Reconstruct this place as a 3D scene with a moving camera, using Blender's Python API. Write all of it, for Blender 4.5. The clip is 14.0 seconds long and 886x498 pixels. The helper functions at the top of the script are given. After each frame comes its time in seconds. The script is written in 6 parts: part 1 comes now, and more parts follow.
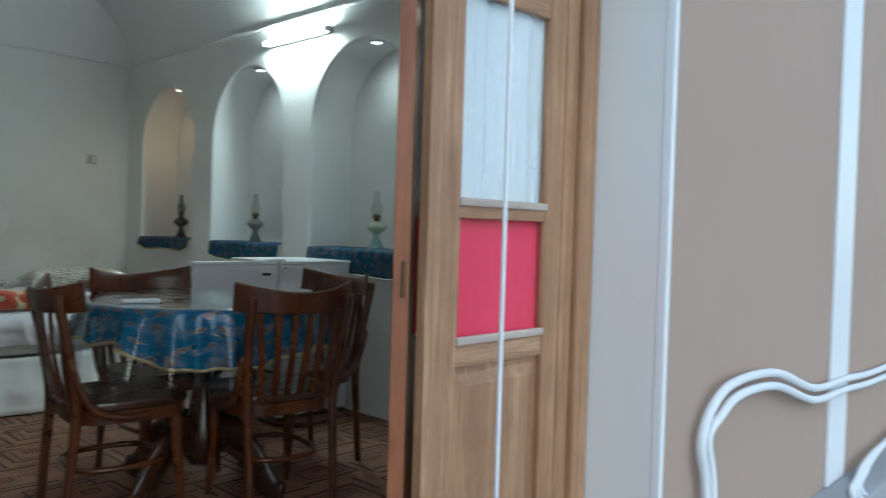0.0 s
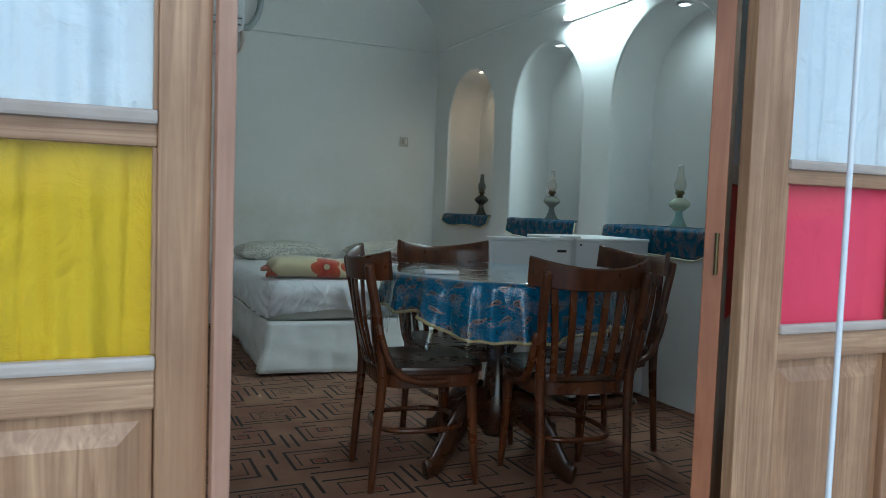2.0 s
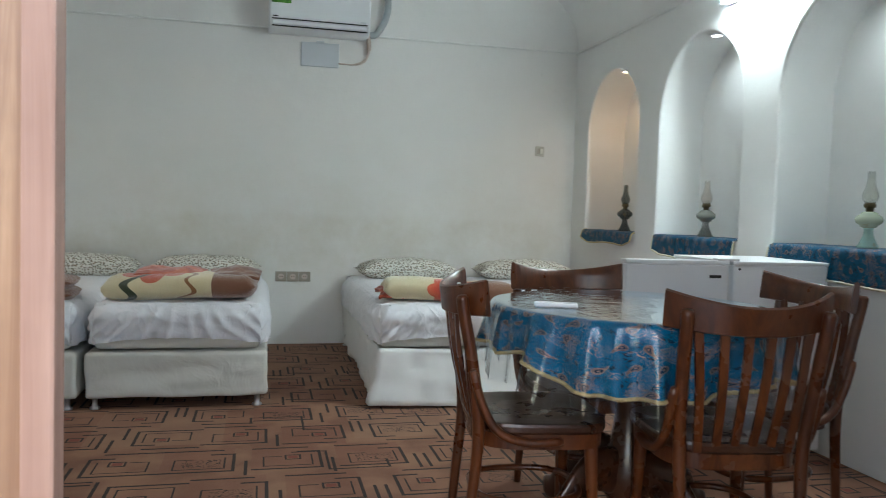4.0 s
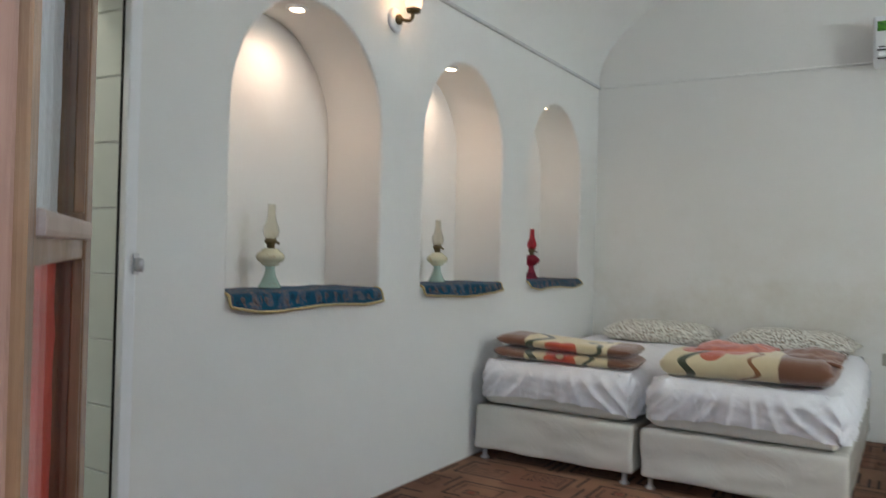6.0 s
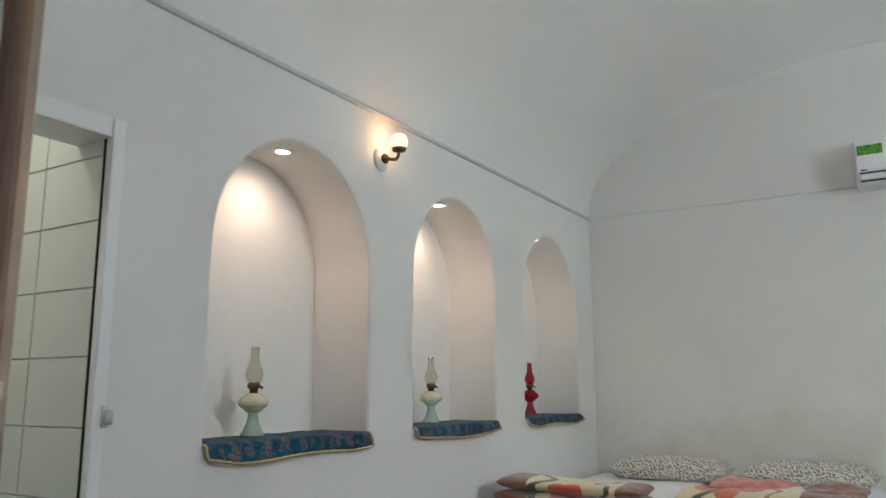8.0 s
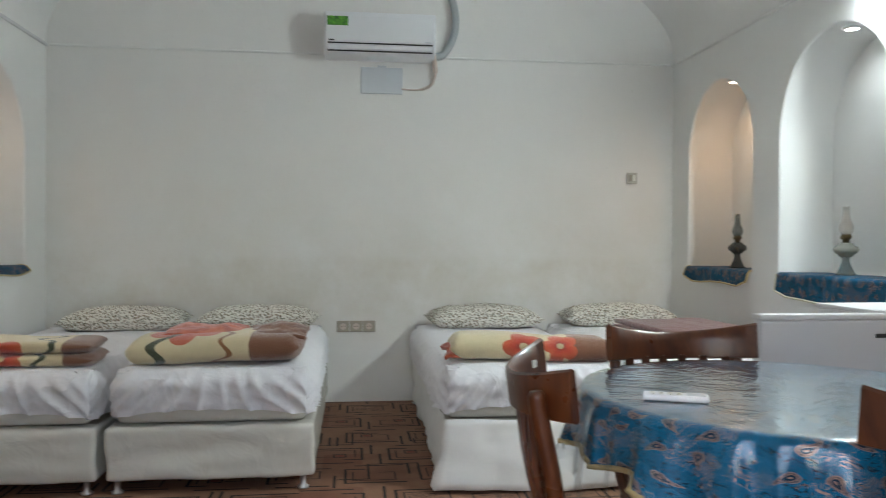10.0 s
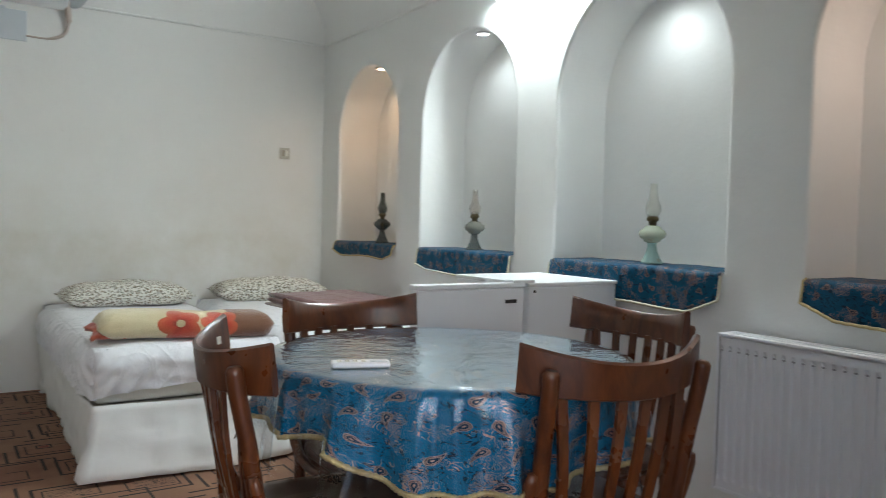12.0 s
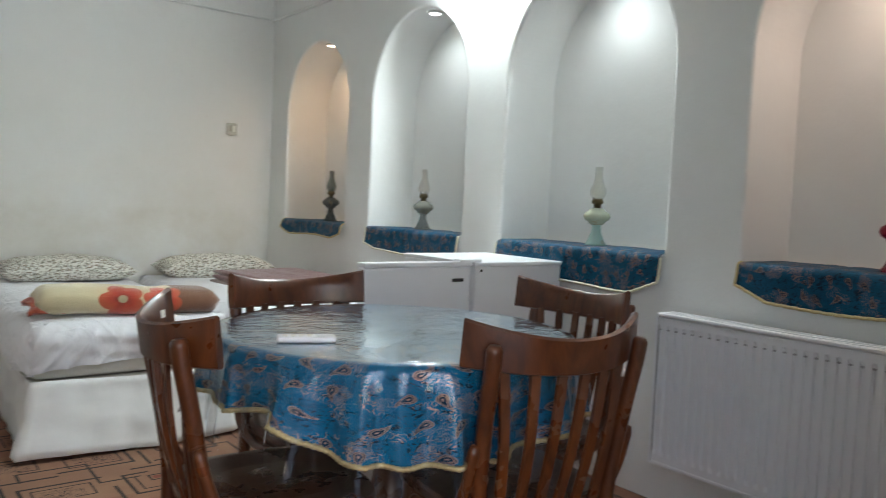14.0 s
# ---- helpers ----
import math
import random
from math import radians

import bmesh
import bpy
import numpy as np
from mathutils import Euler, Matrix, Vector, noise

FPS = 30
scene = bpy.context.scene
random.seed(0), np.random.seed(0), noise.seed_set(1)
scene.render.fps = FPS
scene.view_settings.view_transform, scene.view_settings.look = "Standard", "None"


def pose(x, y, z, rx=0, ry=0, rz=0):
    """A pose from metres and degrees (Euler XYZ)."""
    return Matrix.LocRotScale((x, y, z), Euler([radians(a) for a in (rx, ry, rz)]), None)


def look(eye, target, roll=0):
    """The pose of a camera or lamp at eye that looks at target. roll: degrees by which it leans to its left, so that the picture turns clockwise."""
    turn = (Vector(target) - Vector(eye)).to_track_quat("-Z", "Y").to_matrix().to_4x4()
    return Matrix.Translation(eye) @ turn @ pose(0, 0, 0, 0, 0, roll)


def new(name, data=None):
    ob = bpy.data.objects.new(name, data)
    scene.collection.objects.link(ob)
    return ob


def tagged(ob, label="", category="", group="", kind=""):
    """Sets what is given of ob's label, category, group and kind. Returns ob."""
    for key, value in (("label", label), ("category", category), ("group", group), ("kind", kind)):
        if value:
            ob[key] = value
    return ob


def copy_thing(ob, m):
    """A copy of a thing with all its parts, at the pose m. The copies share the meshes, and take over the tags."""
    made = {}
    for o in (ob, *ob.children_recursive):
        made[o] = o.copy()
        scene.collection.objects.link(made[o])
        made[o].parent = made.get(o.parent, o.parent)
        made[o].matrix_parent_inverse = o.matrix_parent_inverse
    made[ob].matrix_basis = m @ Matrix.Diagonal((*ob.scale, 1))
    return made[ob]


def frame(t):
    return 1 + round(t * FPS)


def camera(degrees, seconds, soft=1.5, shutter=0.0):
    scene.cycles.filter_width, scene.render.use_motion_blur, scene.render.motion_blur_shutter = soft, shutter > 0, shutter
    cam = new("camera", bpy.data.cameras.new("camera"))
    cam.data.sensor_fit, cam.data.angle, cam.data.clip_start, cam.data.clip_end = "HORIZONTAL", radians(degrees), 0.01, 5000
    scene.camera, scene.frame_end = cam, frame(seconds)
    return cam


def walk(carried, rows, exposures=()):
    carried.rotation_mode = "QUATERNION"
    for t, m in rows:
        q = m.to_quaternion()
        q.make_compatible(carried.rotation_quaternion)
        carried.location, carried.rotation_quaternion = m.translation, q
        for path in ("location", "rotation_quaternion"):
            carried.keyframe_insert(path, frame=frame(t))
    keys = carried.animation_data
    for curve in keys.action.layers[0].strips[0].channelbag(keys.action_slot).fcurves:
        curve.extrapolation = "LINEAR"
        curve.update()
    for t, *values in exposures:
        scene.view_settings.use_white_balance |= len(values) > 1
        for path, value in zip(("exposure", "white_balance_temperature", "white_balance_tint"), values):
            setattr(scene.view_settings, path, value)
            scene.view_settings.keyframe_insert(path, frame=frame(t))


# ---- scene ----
cam = camera(60.4, 14.0, soft=0.6, shutter=0.4)
PATH = [
    (0, (0.564, 1.045, 1.059), (2.02, 2.416, 1.01), 1.7),
    (0.5, (0.553, 1.046, 1.06), (1.773, 2.629, 0.981), 1.5),
    (1, (0.54, 1.043, 1.056), (1.496, 2.797, 0.956), 1.2),
    (1.5, (0.545, 1.057, 1.046), (1.411, 2.857, 0.934), 1.4),
    (2, (0.633, 1.148, 1.029), (1.471, 2.96, 0.908), 2.0),
    (2.5, (0.719, 1.255, 1.033), (1.479, 3.101, 0.907), 2.8),
    (2.7, (0.761, 1.29, 1.034), (1.458, 3.16, 0.907), 2.7),
    (5, (1.104, 1.805, 1.069), (0.974, 3.799, 0.973), 1.4),
    (5.5, (1.185, 1.922, 1.087), (0.475, 3.789, 0.983), 1.7),
    (6, (1.189, 1.982, 1.106), (0.139, 3.684, 1.113), 1.6),
    (6.5, (1.175, 2.004, 1.129), (0.048, 3.643, 1.337), 1.2),
    (7, (1.165, 2.009, 1.153), (0.099, 3.648, 1.574), 0.5),
    (7.2, (1.171, 2.005, 1.149), (0.109, 3.644, 1.584), 0.4),
    (9.3, (1.138, 2.228, 1.085), (0.689, 4.175, 1.164), -0.8),
    (9.5, (1.112, 2.18, 1.11), (0.947, 4.173, 1.153), -1.1),
    (10, (1.149, 2.202, 1.094), (1.385, 4.188, 1.075), 0.3),
    (10.5, (1.222, 2.174, 1.097), (1.56, 4.144, 1.057), 0.6),
    (11, (1.223, 2.162, 1.097), (1.692, 4.105, 1.043), 1.4),
    (11.5, (1.124, 2.195, 1.103), (1.975, 4.004, 1.04), 1.7),
    (12, (1.027, 2.215, 1.096), (2.139, 3.877, 1.023), 1.5),
    (12.5, (1.003, 2.222, 1.092), (2.278, 3.761, 1.014), 1.2),
    (13, (1.006, 2.221, 1.089), (2.385, 3.667, 1.009), 1.9),
    (13.5, (1.007, 2.219, 1.089), (2.37, 3.68, 1.003), 2.5),
    (14, (1.018, 2.195, 1.087), (2.238, 3.775, 0.97), 2.6),
]
walk(cam, [(t, look(eye, target, roll)) for t, eye, target, roll in PATH],
     exposures=[(0.0, 0.97, 5900, -2), (1.5, 0.97, 5650, -4), (2.7, 1.06, 5600, -4), (4.8, 2.2, 6450, 12), (5.4, 2.06, 6450, 12), (7.2, 1.97, 6450, 12), (9.3, 1.97, 6450, 11), (11.0, 1.93, 6420, 10), (14.0, 2.0, 6460, 10)])

# ---- plan, in metres ----
XL, XR, YF, YB = -0.835, 3.42, 2.28, 7.425      # faces of the room's four walls
YO = 1.965                                      # outer face of the door wall
Z_MOULD, Z_PEAK = 2.36, 3.57
SILL = 0.93

# ---- world and sun ----
world = bpy.data.worlds.new("sky")
scene.world = world
world.use_nodes = True
wn = world.node_tree
sky = wn.nodes.new("ShaderNodeTexSky")
sky.sky_type, sky.sun_disc, sky.sun_elevation, sky.sun_rotation = "NISHITA", False, radians(42), radians(200)
wn.links.new(sky.outputs[0], wn.nodes["Background"].inputs[0])
wn.nodes["Background"].inputs[1].default_value = 0.12
sun = new("sun", bpy.data.lights.new("sun", "SUN"))
sun.data.energy, sun.data.angle, sun.data.color = 0.2, radians(70), (1.0, 0.98, 0.95)
sun.matrix_world = look((0, 0, 6), (0.34, 0.93, 6 - 0.9))


def lamp(name, kind, energy, color, m, **k):
    ob = new(name, bpy.data.lights.new(name, kind))
    ob.data.energy, ob.data.color, ob.matrix_world = energy, color, m
    for key, v in k.items():
        if key == "size":
            ob.data.shape, ob.data.size, ob.data.size_y = "RECTANGLE", v[0], v[1]
        elif key == "spot":
            ob.data.spot_size, ob.data.spot_blend = radians(v[0]), v[1]
        elif key == "radius":
            ob.data.shadow_soft_size = v
    return ob


COOL, WARM, AMBER = (0.85, 0.96, 0.98), (1.0, 0.71, 0.52), (1.0, 0.64, 0.38)
TUBE_Y0, TUBE_Y1, TUBE_Z = 4.68, 5.33, 2.235
# niches: wall side, y from, y to, top, glow of the spot in watts, colour
NICHES = {
    "left_a": (-1, 3.84, 4.72, 2.08, 3.1, WARM), "left_b": (-1, 5.07, 5.895, 2.10, 3.3, WARM), "left_c": (-1, 6.26, 7.11, 2.10, 1.6, WARM),
    "right_a": (1, 6.33, 7.155, 2.115, 3.4, AMBER), "right_b": (1, 5.17, 6.045, 2.135, 2.4, COOL), "right_c": (1, 3.951, 4.87, 2.15, 3.2, COOL), "right_d": (1, 2.76, 3.635, 2.13, 4.8, (1.0, 0.76, 0.63)),
}
DEPTH = 0.31
for key, (side, y0, y1, top, watts, col) in NICHES.items():
    x = (XL - 0.14) if side < 0 else (XR + 0.12)
    lamp("niche_spot_glow", "SPOT", watts * 0.62, col, look((x, (y0 + y1) / 2, top - 0.035), (x + side * 0.05, (y0 + y1) / 2, 0)), spot=(165, 1.0), radius=0.05)
lamp("sconce_glow", "POINT", 0.16, (1.0, 0.6, 0.3), pose(XL + 0.085, 4.795, 2.225), radius=0.025)


# ---- materials ----
def material(name, color=(0.8, 0.8, 0.8), rough=0.5, metal=0.0, **k):
    m = bpy.data.materials.new(name)
    m.use_nodes = True
    nt = m.node_tree
    b = nt.nodes["Principled BSDF"]
    b.inputs["Base Color"].default_value = (*color, 1)
    b.inputs["Roughness"].default_value = rough
    b.inputs["Metallic"].default_value = metal
    for key, v in k.items():
        b.inputs[key].default_value = v
    return m


class Net:
    """Short hand for shader nodes on one material."""

    def __init__(self, m):
        self.m, self.t = m, m.node_tree
        self.bsdf = self.t.nodes["Principled BSDF"]
        self.co = self.t.nodes.new("ShaderNodeTexCoord")

    def add(self, kind, **sets):
        n = self.t.nodes.new(kind)
        for key, v in sets.items():
            n.inputs[key.replace("_", " ")].default_value = v
        return n

    def link(self, a, b):
        self.t.links.new(a, b)

    def num(self, op, a, b=0.0, c=None):
        n = self.t.nodes.new("ShaderNodeMath")
        n.operation = op
        for k, v in enumerate((a, b) if c is None else (a, b, c)):
            if isinstance(v, (int, float)):
                n.inputs[k].default_value = v
            else:
                self.link(v, n.inputs[k])
        return n.outputs[0]

    def place(self, scale=(1, 1, 1), space="Object", rot=(0, 0, 0)):
        n = self.t.nodes.new("ShaderNodeMapping")
        n.inputs["Scale"].default_value = scale
        n.inputs["Rotation"].default_value = [radians(a) for a in rot]
        self.link(self.co.outputs[space], n.inputs["Vector"])
        return n.outputs[0]

    def noise(self, scale, detail=4, vec=None, rough=0.55, distortion=0.0):
        n = self.add("ShaderNodeTexNoise", Scale=scale, Detail=detail, Roughness=rough, Distortion=distortion)
        self.link(vec or self.co.outputs["Object"], n.inputs["Vector"])
        return n.outputs[0]

    def ramp(self, fac, stops):
        n = self.t.nodes.new("ShaderNodeValToRGB")
        while len(n.color_ramp.elements) < len(stops):
            n.color_ramp.elements.new(0.5)
        for e, (p, col) in zip(n.color_ramp.elements, stops):
            e.position, e.color = p, (*col, 1) if len(col) == 3 else col
        self.link(fac, n.inputs[0])
        return n.outputs[0]

    def mix(self, fac, a, b, mode="MIX"):
        n = self.t.nodes.new("ShaderNodeMix")
        n.data_type, n.blend_type = "RGBA", mode
        for k, v in ((0, fac), (6, a), (7, b)):
            if isinstance(v, (int, float)):
                n.inputs[k].default_value = v
            elif isinstance(v, tuple):
                n.inputs[k].default_value = (*v, 1)
            else:
                self.link(v, n.inputs[k])
        return n.outputs[2]

    def color(self, c):
        self.link(c, self.bsdf.inputs["Base Color"])
        return self

    def rough(self, c):
        self.link(c, self.bsdf.inputs["Roughness"])
        return self

    def bump(self, height, strength=0.2, distance=0.01):
        n = self.add("ShaderNodeBump", Strength=strength, Distance=distance)
        self.link(height, n.inputs["Height"])
        self.link(n.outputs[0], self.bsdf.inputs["Normal"])
        return self


def plaster(name, color, stain=(0.62, 0.57, 0.48), amount=0.25):
    m = material(name, color, 0.75)
    n = Net(m)
    big = n.ramp(n.noise(0.9, 5, rough=0.6), [(0.45, (0, 0, 0)), (0.75, (1, 1, 1))])
    fine = n.noise(14, 6)
    c = n.mix(n.num("MULTIPLY", big, amount), color, stain)
    c = n.mix(n.num("MULTIPLY", fine, 0.06), c, (0.5, 0.5, 0.5))
    n.color(c).bump(n.num("ADD", n.num("MULTIPLY", n.noise(5, 4), 1.0), n.num("MULTIPLY", n.noise(90, 4), 0.12)), 0.35, 0.012)
    return m


WHITE = plaster("white_plaster", (0.80, 0.80, 0.78), amount=0.12)


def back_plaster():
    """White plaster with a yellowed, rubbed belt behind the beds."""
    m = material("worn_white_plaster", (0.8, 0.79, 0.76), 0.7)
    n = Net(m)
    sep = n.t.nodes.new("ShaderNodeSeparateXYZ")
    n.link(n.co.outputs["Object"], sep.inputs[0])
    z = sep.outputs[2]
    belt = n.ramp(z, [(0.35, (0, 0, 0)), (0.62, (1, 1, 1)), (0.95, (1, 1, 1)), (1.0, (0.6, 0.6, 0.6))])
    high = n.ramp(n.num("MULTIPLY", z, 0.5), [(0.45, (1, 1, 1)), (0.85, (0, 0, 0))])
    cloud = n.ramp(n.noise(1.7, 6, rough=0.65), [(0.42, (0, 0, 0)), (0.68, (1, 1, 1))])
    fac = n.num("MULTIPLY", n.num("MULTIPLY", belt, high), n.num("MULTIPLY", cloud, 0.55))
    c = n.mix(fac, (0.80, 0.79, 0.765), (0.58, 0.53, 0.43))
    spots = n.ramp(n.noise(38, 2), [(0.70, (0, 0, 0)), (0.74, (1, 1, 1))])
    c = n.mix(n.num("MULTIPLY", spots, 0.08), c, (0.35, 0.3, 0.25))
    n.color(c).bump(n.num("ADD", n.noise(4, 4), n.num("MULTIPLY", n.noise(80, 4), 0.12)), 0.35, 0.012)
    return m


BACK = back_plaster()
TAN = plaster("tan_render", (0.41, 0.30, 0.235), (0.34, 0.245, 0.19), 0.4)
PAINT = material("white_gloss_paint", (0.83, 0.84, 0.85), 0.35)
Net(PAINT).bump(Net(PAINT).noise(60, 3), 0.05, 0.005)


def wood(name, dark, light, rough=0.4, scale=(14, 14, 1.2), coat=0.0, knots=True):
    m = material(name, light, rough)
    n = Net(m)
    rnd = n.t.nodes.new("ShaderNodeObjectInfo").outputs["Random"]
    vec = n.t.nodes.new("ShaderNodeVectorMath")
    vec.operation = "ADD"
    n.link(n.place(scale), vec.inputs[0])
    comb = n.t.nodes.new("ShaderNodeCombineXYZ")
    for k in range(3):
        n.link(n.num("MULTIPLY", rnd, 30.0 + 11 * k), comb.inputs[k])
    n.link(comb.outputs[0], vec.inputs[1])
    grain = n.noise(1.6, 8, vec.outputs[0], 0.62, 1.6)
    c = n.ramp(grain, [(0.28, dark), (0.5, tuple(0.5 * (a + b) for a, b in zip(dark, light))), (0.72, light)])
    if knots:
        kn = n.ramp(n.noise(9, 2), [(0.70, (0, 0, 0)), (0.78, (1, 1, 1))])
        c = n.mix(n.num("MULTIPLY", kn, 0.6), c, tuple(0.35 * a for a in dark))
    if knots:
        streak = n.ramp(n.noise(1.0, 3, n.place(tuple(0.45 * q for q in scale)), 0.5, 0.6), [(0.46, (0, 0, 0)), (0.62, (1, 1, 1))])
        c = n.mix(n.num("MULTIPLY", streak, 0.65), c, tuple(0.8 * a + 0.2 * b for a, b in zip(dark, light)))
    wear = n.ramp(n.noise(2.3, 5, rough=0.7), [(0.40, (0, 0, 0)), (0.66, (1, 1, 1))])
    c = n.mix(n.num("MULTIPLY", wear, 0.42), c, tuple(0.62 * a for a in dark))
    n.color(c).bump(grain, 0.2, 0.004)
    n.rough(n.num("ADD", n.num("MULTIPLY", wear, 0.22), rough - 0.06))
    n.bsdf.inputs["Coat Weight"].default_value = coat
    n.bsdf.inputs["Coat Roughness"].default_value = 0.15
    return m


PINE = wood("varnished_pine", (0.25, 0.115, 0.055), (0.61, 0.37, 0.205), 0.42, (38, 38, 1.5), coat=0.15)
PINE_H = wood("varnished_pine_crosswise", (0.27, 0.13, 0.066), (0.61, 0.38, 0.22), 0.42, (1.5, 38, 38), 0.15)
PALE_PINE = wood("weathered_pale_pine", (0.42, 0.33, 0.27), (0.60, 0.52, 0.46), 0.6, (1.2, 14, 14), 0.0, False)
ROSE_PINE = wood("rosy_planed_pine", (0.36, 0.18, 0.115), (0.60, 0.36, 0.25), 0.5, (24, 24, 1.4), 0.05)
# Pine of the open leaves, with their shade put into a darker, browner colour.
LEAF_PINE = wood("shaded_amber_pine", (0.13, 0.055, 0.020), (0.36, 0.19, 0.08), 0.38, (34, 34, 1.5), 0.3)
LEAF_PINE_H = wood("shaded_amber_pine_crosswise", (0.15, 0.065, 0.025), (0.37, 0.20, 0.09), 0.38, (1.5, 34, 34), 0.3)
RED_PINE = wood("reddish_pine", (0.24, 0.075, 0.03), (0.40, 0.15, 0.065), 0.45, coat=0.2)
WALNUT = wood("dark_stained_beech", (0.040, 0.011, 0.004), (0.165, 0.047, 0.013), 0.30, (9, 9, 3), 0.10, False)
SEATWOOD = wood("dark_polished_seat", (0.028, 0.010, 0.005), (0.07, 0.026, 0.011), 0.27, (6, 1.5, 6), 0.25, False)
CHROME = material("brushed_steel", (0.62, 0.62, 0.63), 0.28, 1.0)
BRASS = material("aged_brass", (0.15, 0.115, 0.06), 0.4, 1.0)
DARK = material("dark_gap", (0.03, 0.025, 0.02), 0.8)
RUBBER = material("white_cable_sheath", (0.78, 0.80, 0.82), 0.5)


def cloth(name, color, fold=0.5, rough=0.85, sheen=0.3, weave=500, crease=0.0):
    m = material(name, color, rough)
    n = Net(m)
    n.bsdf.inputs["Sheen Weight"].default_value = sheen
    v = n.noise(3.0, 4)
    c = n.mix(n.num("MULTIPLY", v, 0.25), color, tuple(a * 0.72 for a in color))
    h = n.num("ADD", n.num("MULTIPLY", n.noise(11, 5, distortion=0.8), fold), n.num("MULTIPLY", n.noise(weave, 1), 0.03))
    if crease:
        r = n.num("ABSOLUTE", n.num("SUBTRACT", n.noise(4.0, 1, n.place((1.6, 1.6, 0.7)), 0.5, 1.2), 0.5))
        h = n.num("SUBTRACT", h, n.num("MULTIPLY", n.num("POWER", r, 0.6), crease))
    n.color(c).bump(h, 0.6, 0.03)
    return m


SHEET = cloth("white_cotton_sheet", (0.84, 0.84, 0.87), 0.5, sheen=0.1, crease=0.6)
SKIRT = cloth("white_bed_skirt", (0.82, 0.82, 0.81), 0.12, sheen=0.1)
WRAP = material("plastic_wrapped_mattress", (0.72, 0.70, 0.64), 0.2)
_n = Net(WRAP)
_n.color(_n.mix(_n.noise(2.5, 5), (0.77, 0.755, 0.70), (0.66, 0.64, 0.57))).bump(_n.noise(7, 3, distortion=0.7), 0.45, 0.02)
YELLOW = cloth("yellow_curtain", (0.66, 0.44, 0.0015), 0.9, 0.8, sheen=0.0)
PINK = cloth("pink_curtain", (0.78, 0.05, 0.115), 0.3, 0.8, sheen=0.0)
RED = cloth("red_curtain", (0.60, 0.035, 0.02), 0.3, 0.8, sheen=0.0)
NET = cloth("white_curtain", (0.70, 0.76, 0.79), 0.8, 0.8, sheen=0.0)


def thin_clear(name, gloss_rough, tint=(1, 1, 1), base=0.04, amount=1.0, power=4.6):
    """Clear thin sheet: seen through, with a gloss that grows at a slant."""
    m = bpy.data.materials.new(name)
    m.use_nodes = True
    nt = m.node_tree
    nt.nodes.remove(nt.nodes["Principled BSDF"])
    out = nt.nodes["Material Output"]
    tr, gl, mx, fr = (nt.nodes.new(k) for k in ("ShaderNodeBsdfTransparent", "ShaderNodeBsdfGlossy", "ShaderNodeMixShader", "ShaderNodeLayerWeight"))
    tr.inputs[0].default_value = (*tint, 1)
    gl.inputs["Roughness"].default_value = gloss_rough
    fr.inputs[0].default_value = 0.5
    pw = nt.nodes.new("ShaderNodeMath")
    pw.operation = "POWER"
    pw.inputs[1].default_value = power
    nt.links.new(fr.outputs["Facing"], pw.inputs[0])
    ma = nt.nodes.new("ShaderNodeMath")
    ma.operation, ma.use_clamp = "MULTIPLY_ADD", True
    ma.inputs[1].default_value, ma.inputs[2].default_value = amount, base
    nt.links.new(pw.outputs[0], ma.inputs[0])
    nt.links.new(ma.outputs[0], mx.inputs[0])
    nt.links.new(tr.outputs[0], mx.inputs[1])
    nt.links.new(gl.outputs[0], mx.inputs[2])
    nt.links.new(mx.outputs[0], out.inputs[0])
    return m, gl, nt


GLASS, _, _ = thin_clear("window_glass", 0.03, base=0.012, amount=0.45, power=5.0)
PLASTIC, _gl, _nt = thin_clear("clear_plastic_sheet", 0.03, (0.98, 0.99, 1.0), 0.045, 1.45, 4.0)
_tc, _no, _bp = (_nt.nodes.new(k) for k in ("ShaderNodeTexCoord", "ShaderNodeTexNoise", "ShaderNodeBump"))
_no.inputs["Scale"].default_value, _no.inputs["Detail"].default_value, _no.inputs["Distortion"].default_value = 8.5, 5, 3.4
_bp.inputs["Strength"].default_value, _bp.inputs["Distance"].default_value = 0.46, 0.008
_gl.inputs[0].default_value = (0.86, 0.95, 1.0, 1)
_mp = _nt.nodes.new("ShaderNodeMapping")
_mp.inputs["Scale"].default_value = (1.0, 1.0, 0.22)
_nt.links.new(_tc.outputs["Object"], _mp.inputs["Vector"])
_nt.links.new(_mp.outputs[0], _no.inputs["Vector"])
_nt.links.new(_no.outputs[0], _bp.inputs["Height"])
_nt.links.new(_bp.outputs[0], _gl.inputs["Normal"])


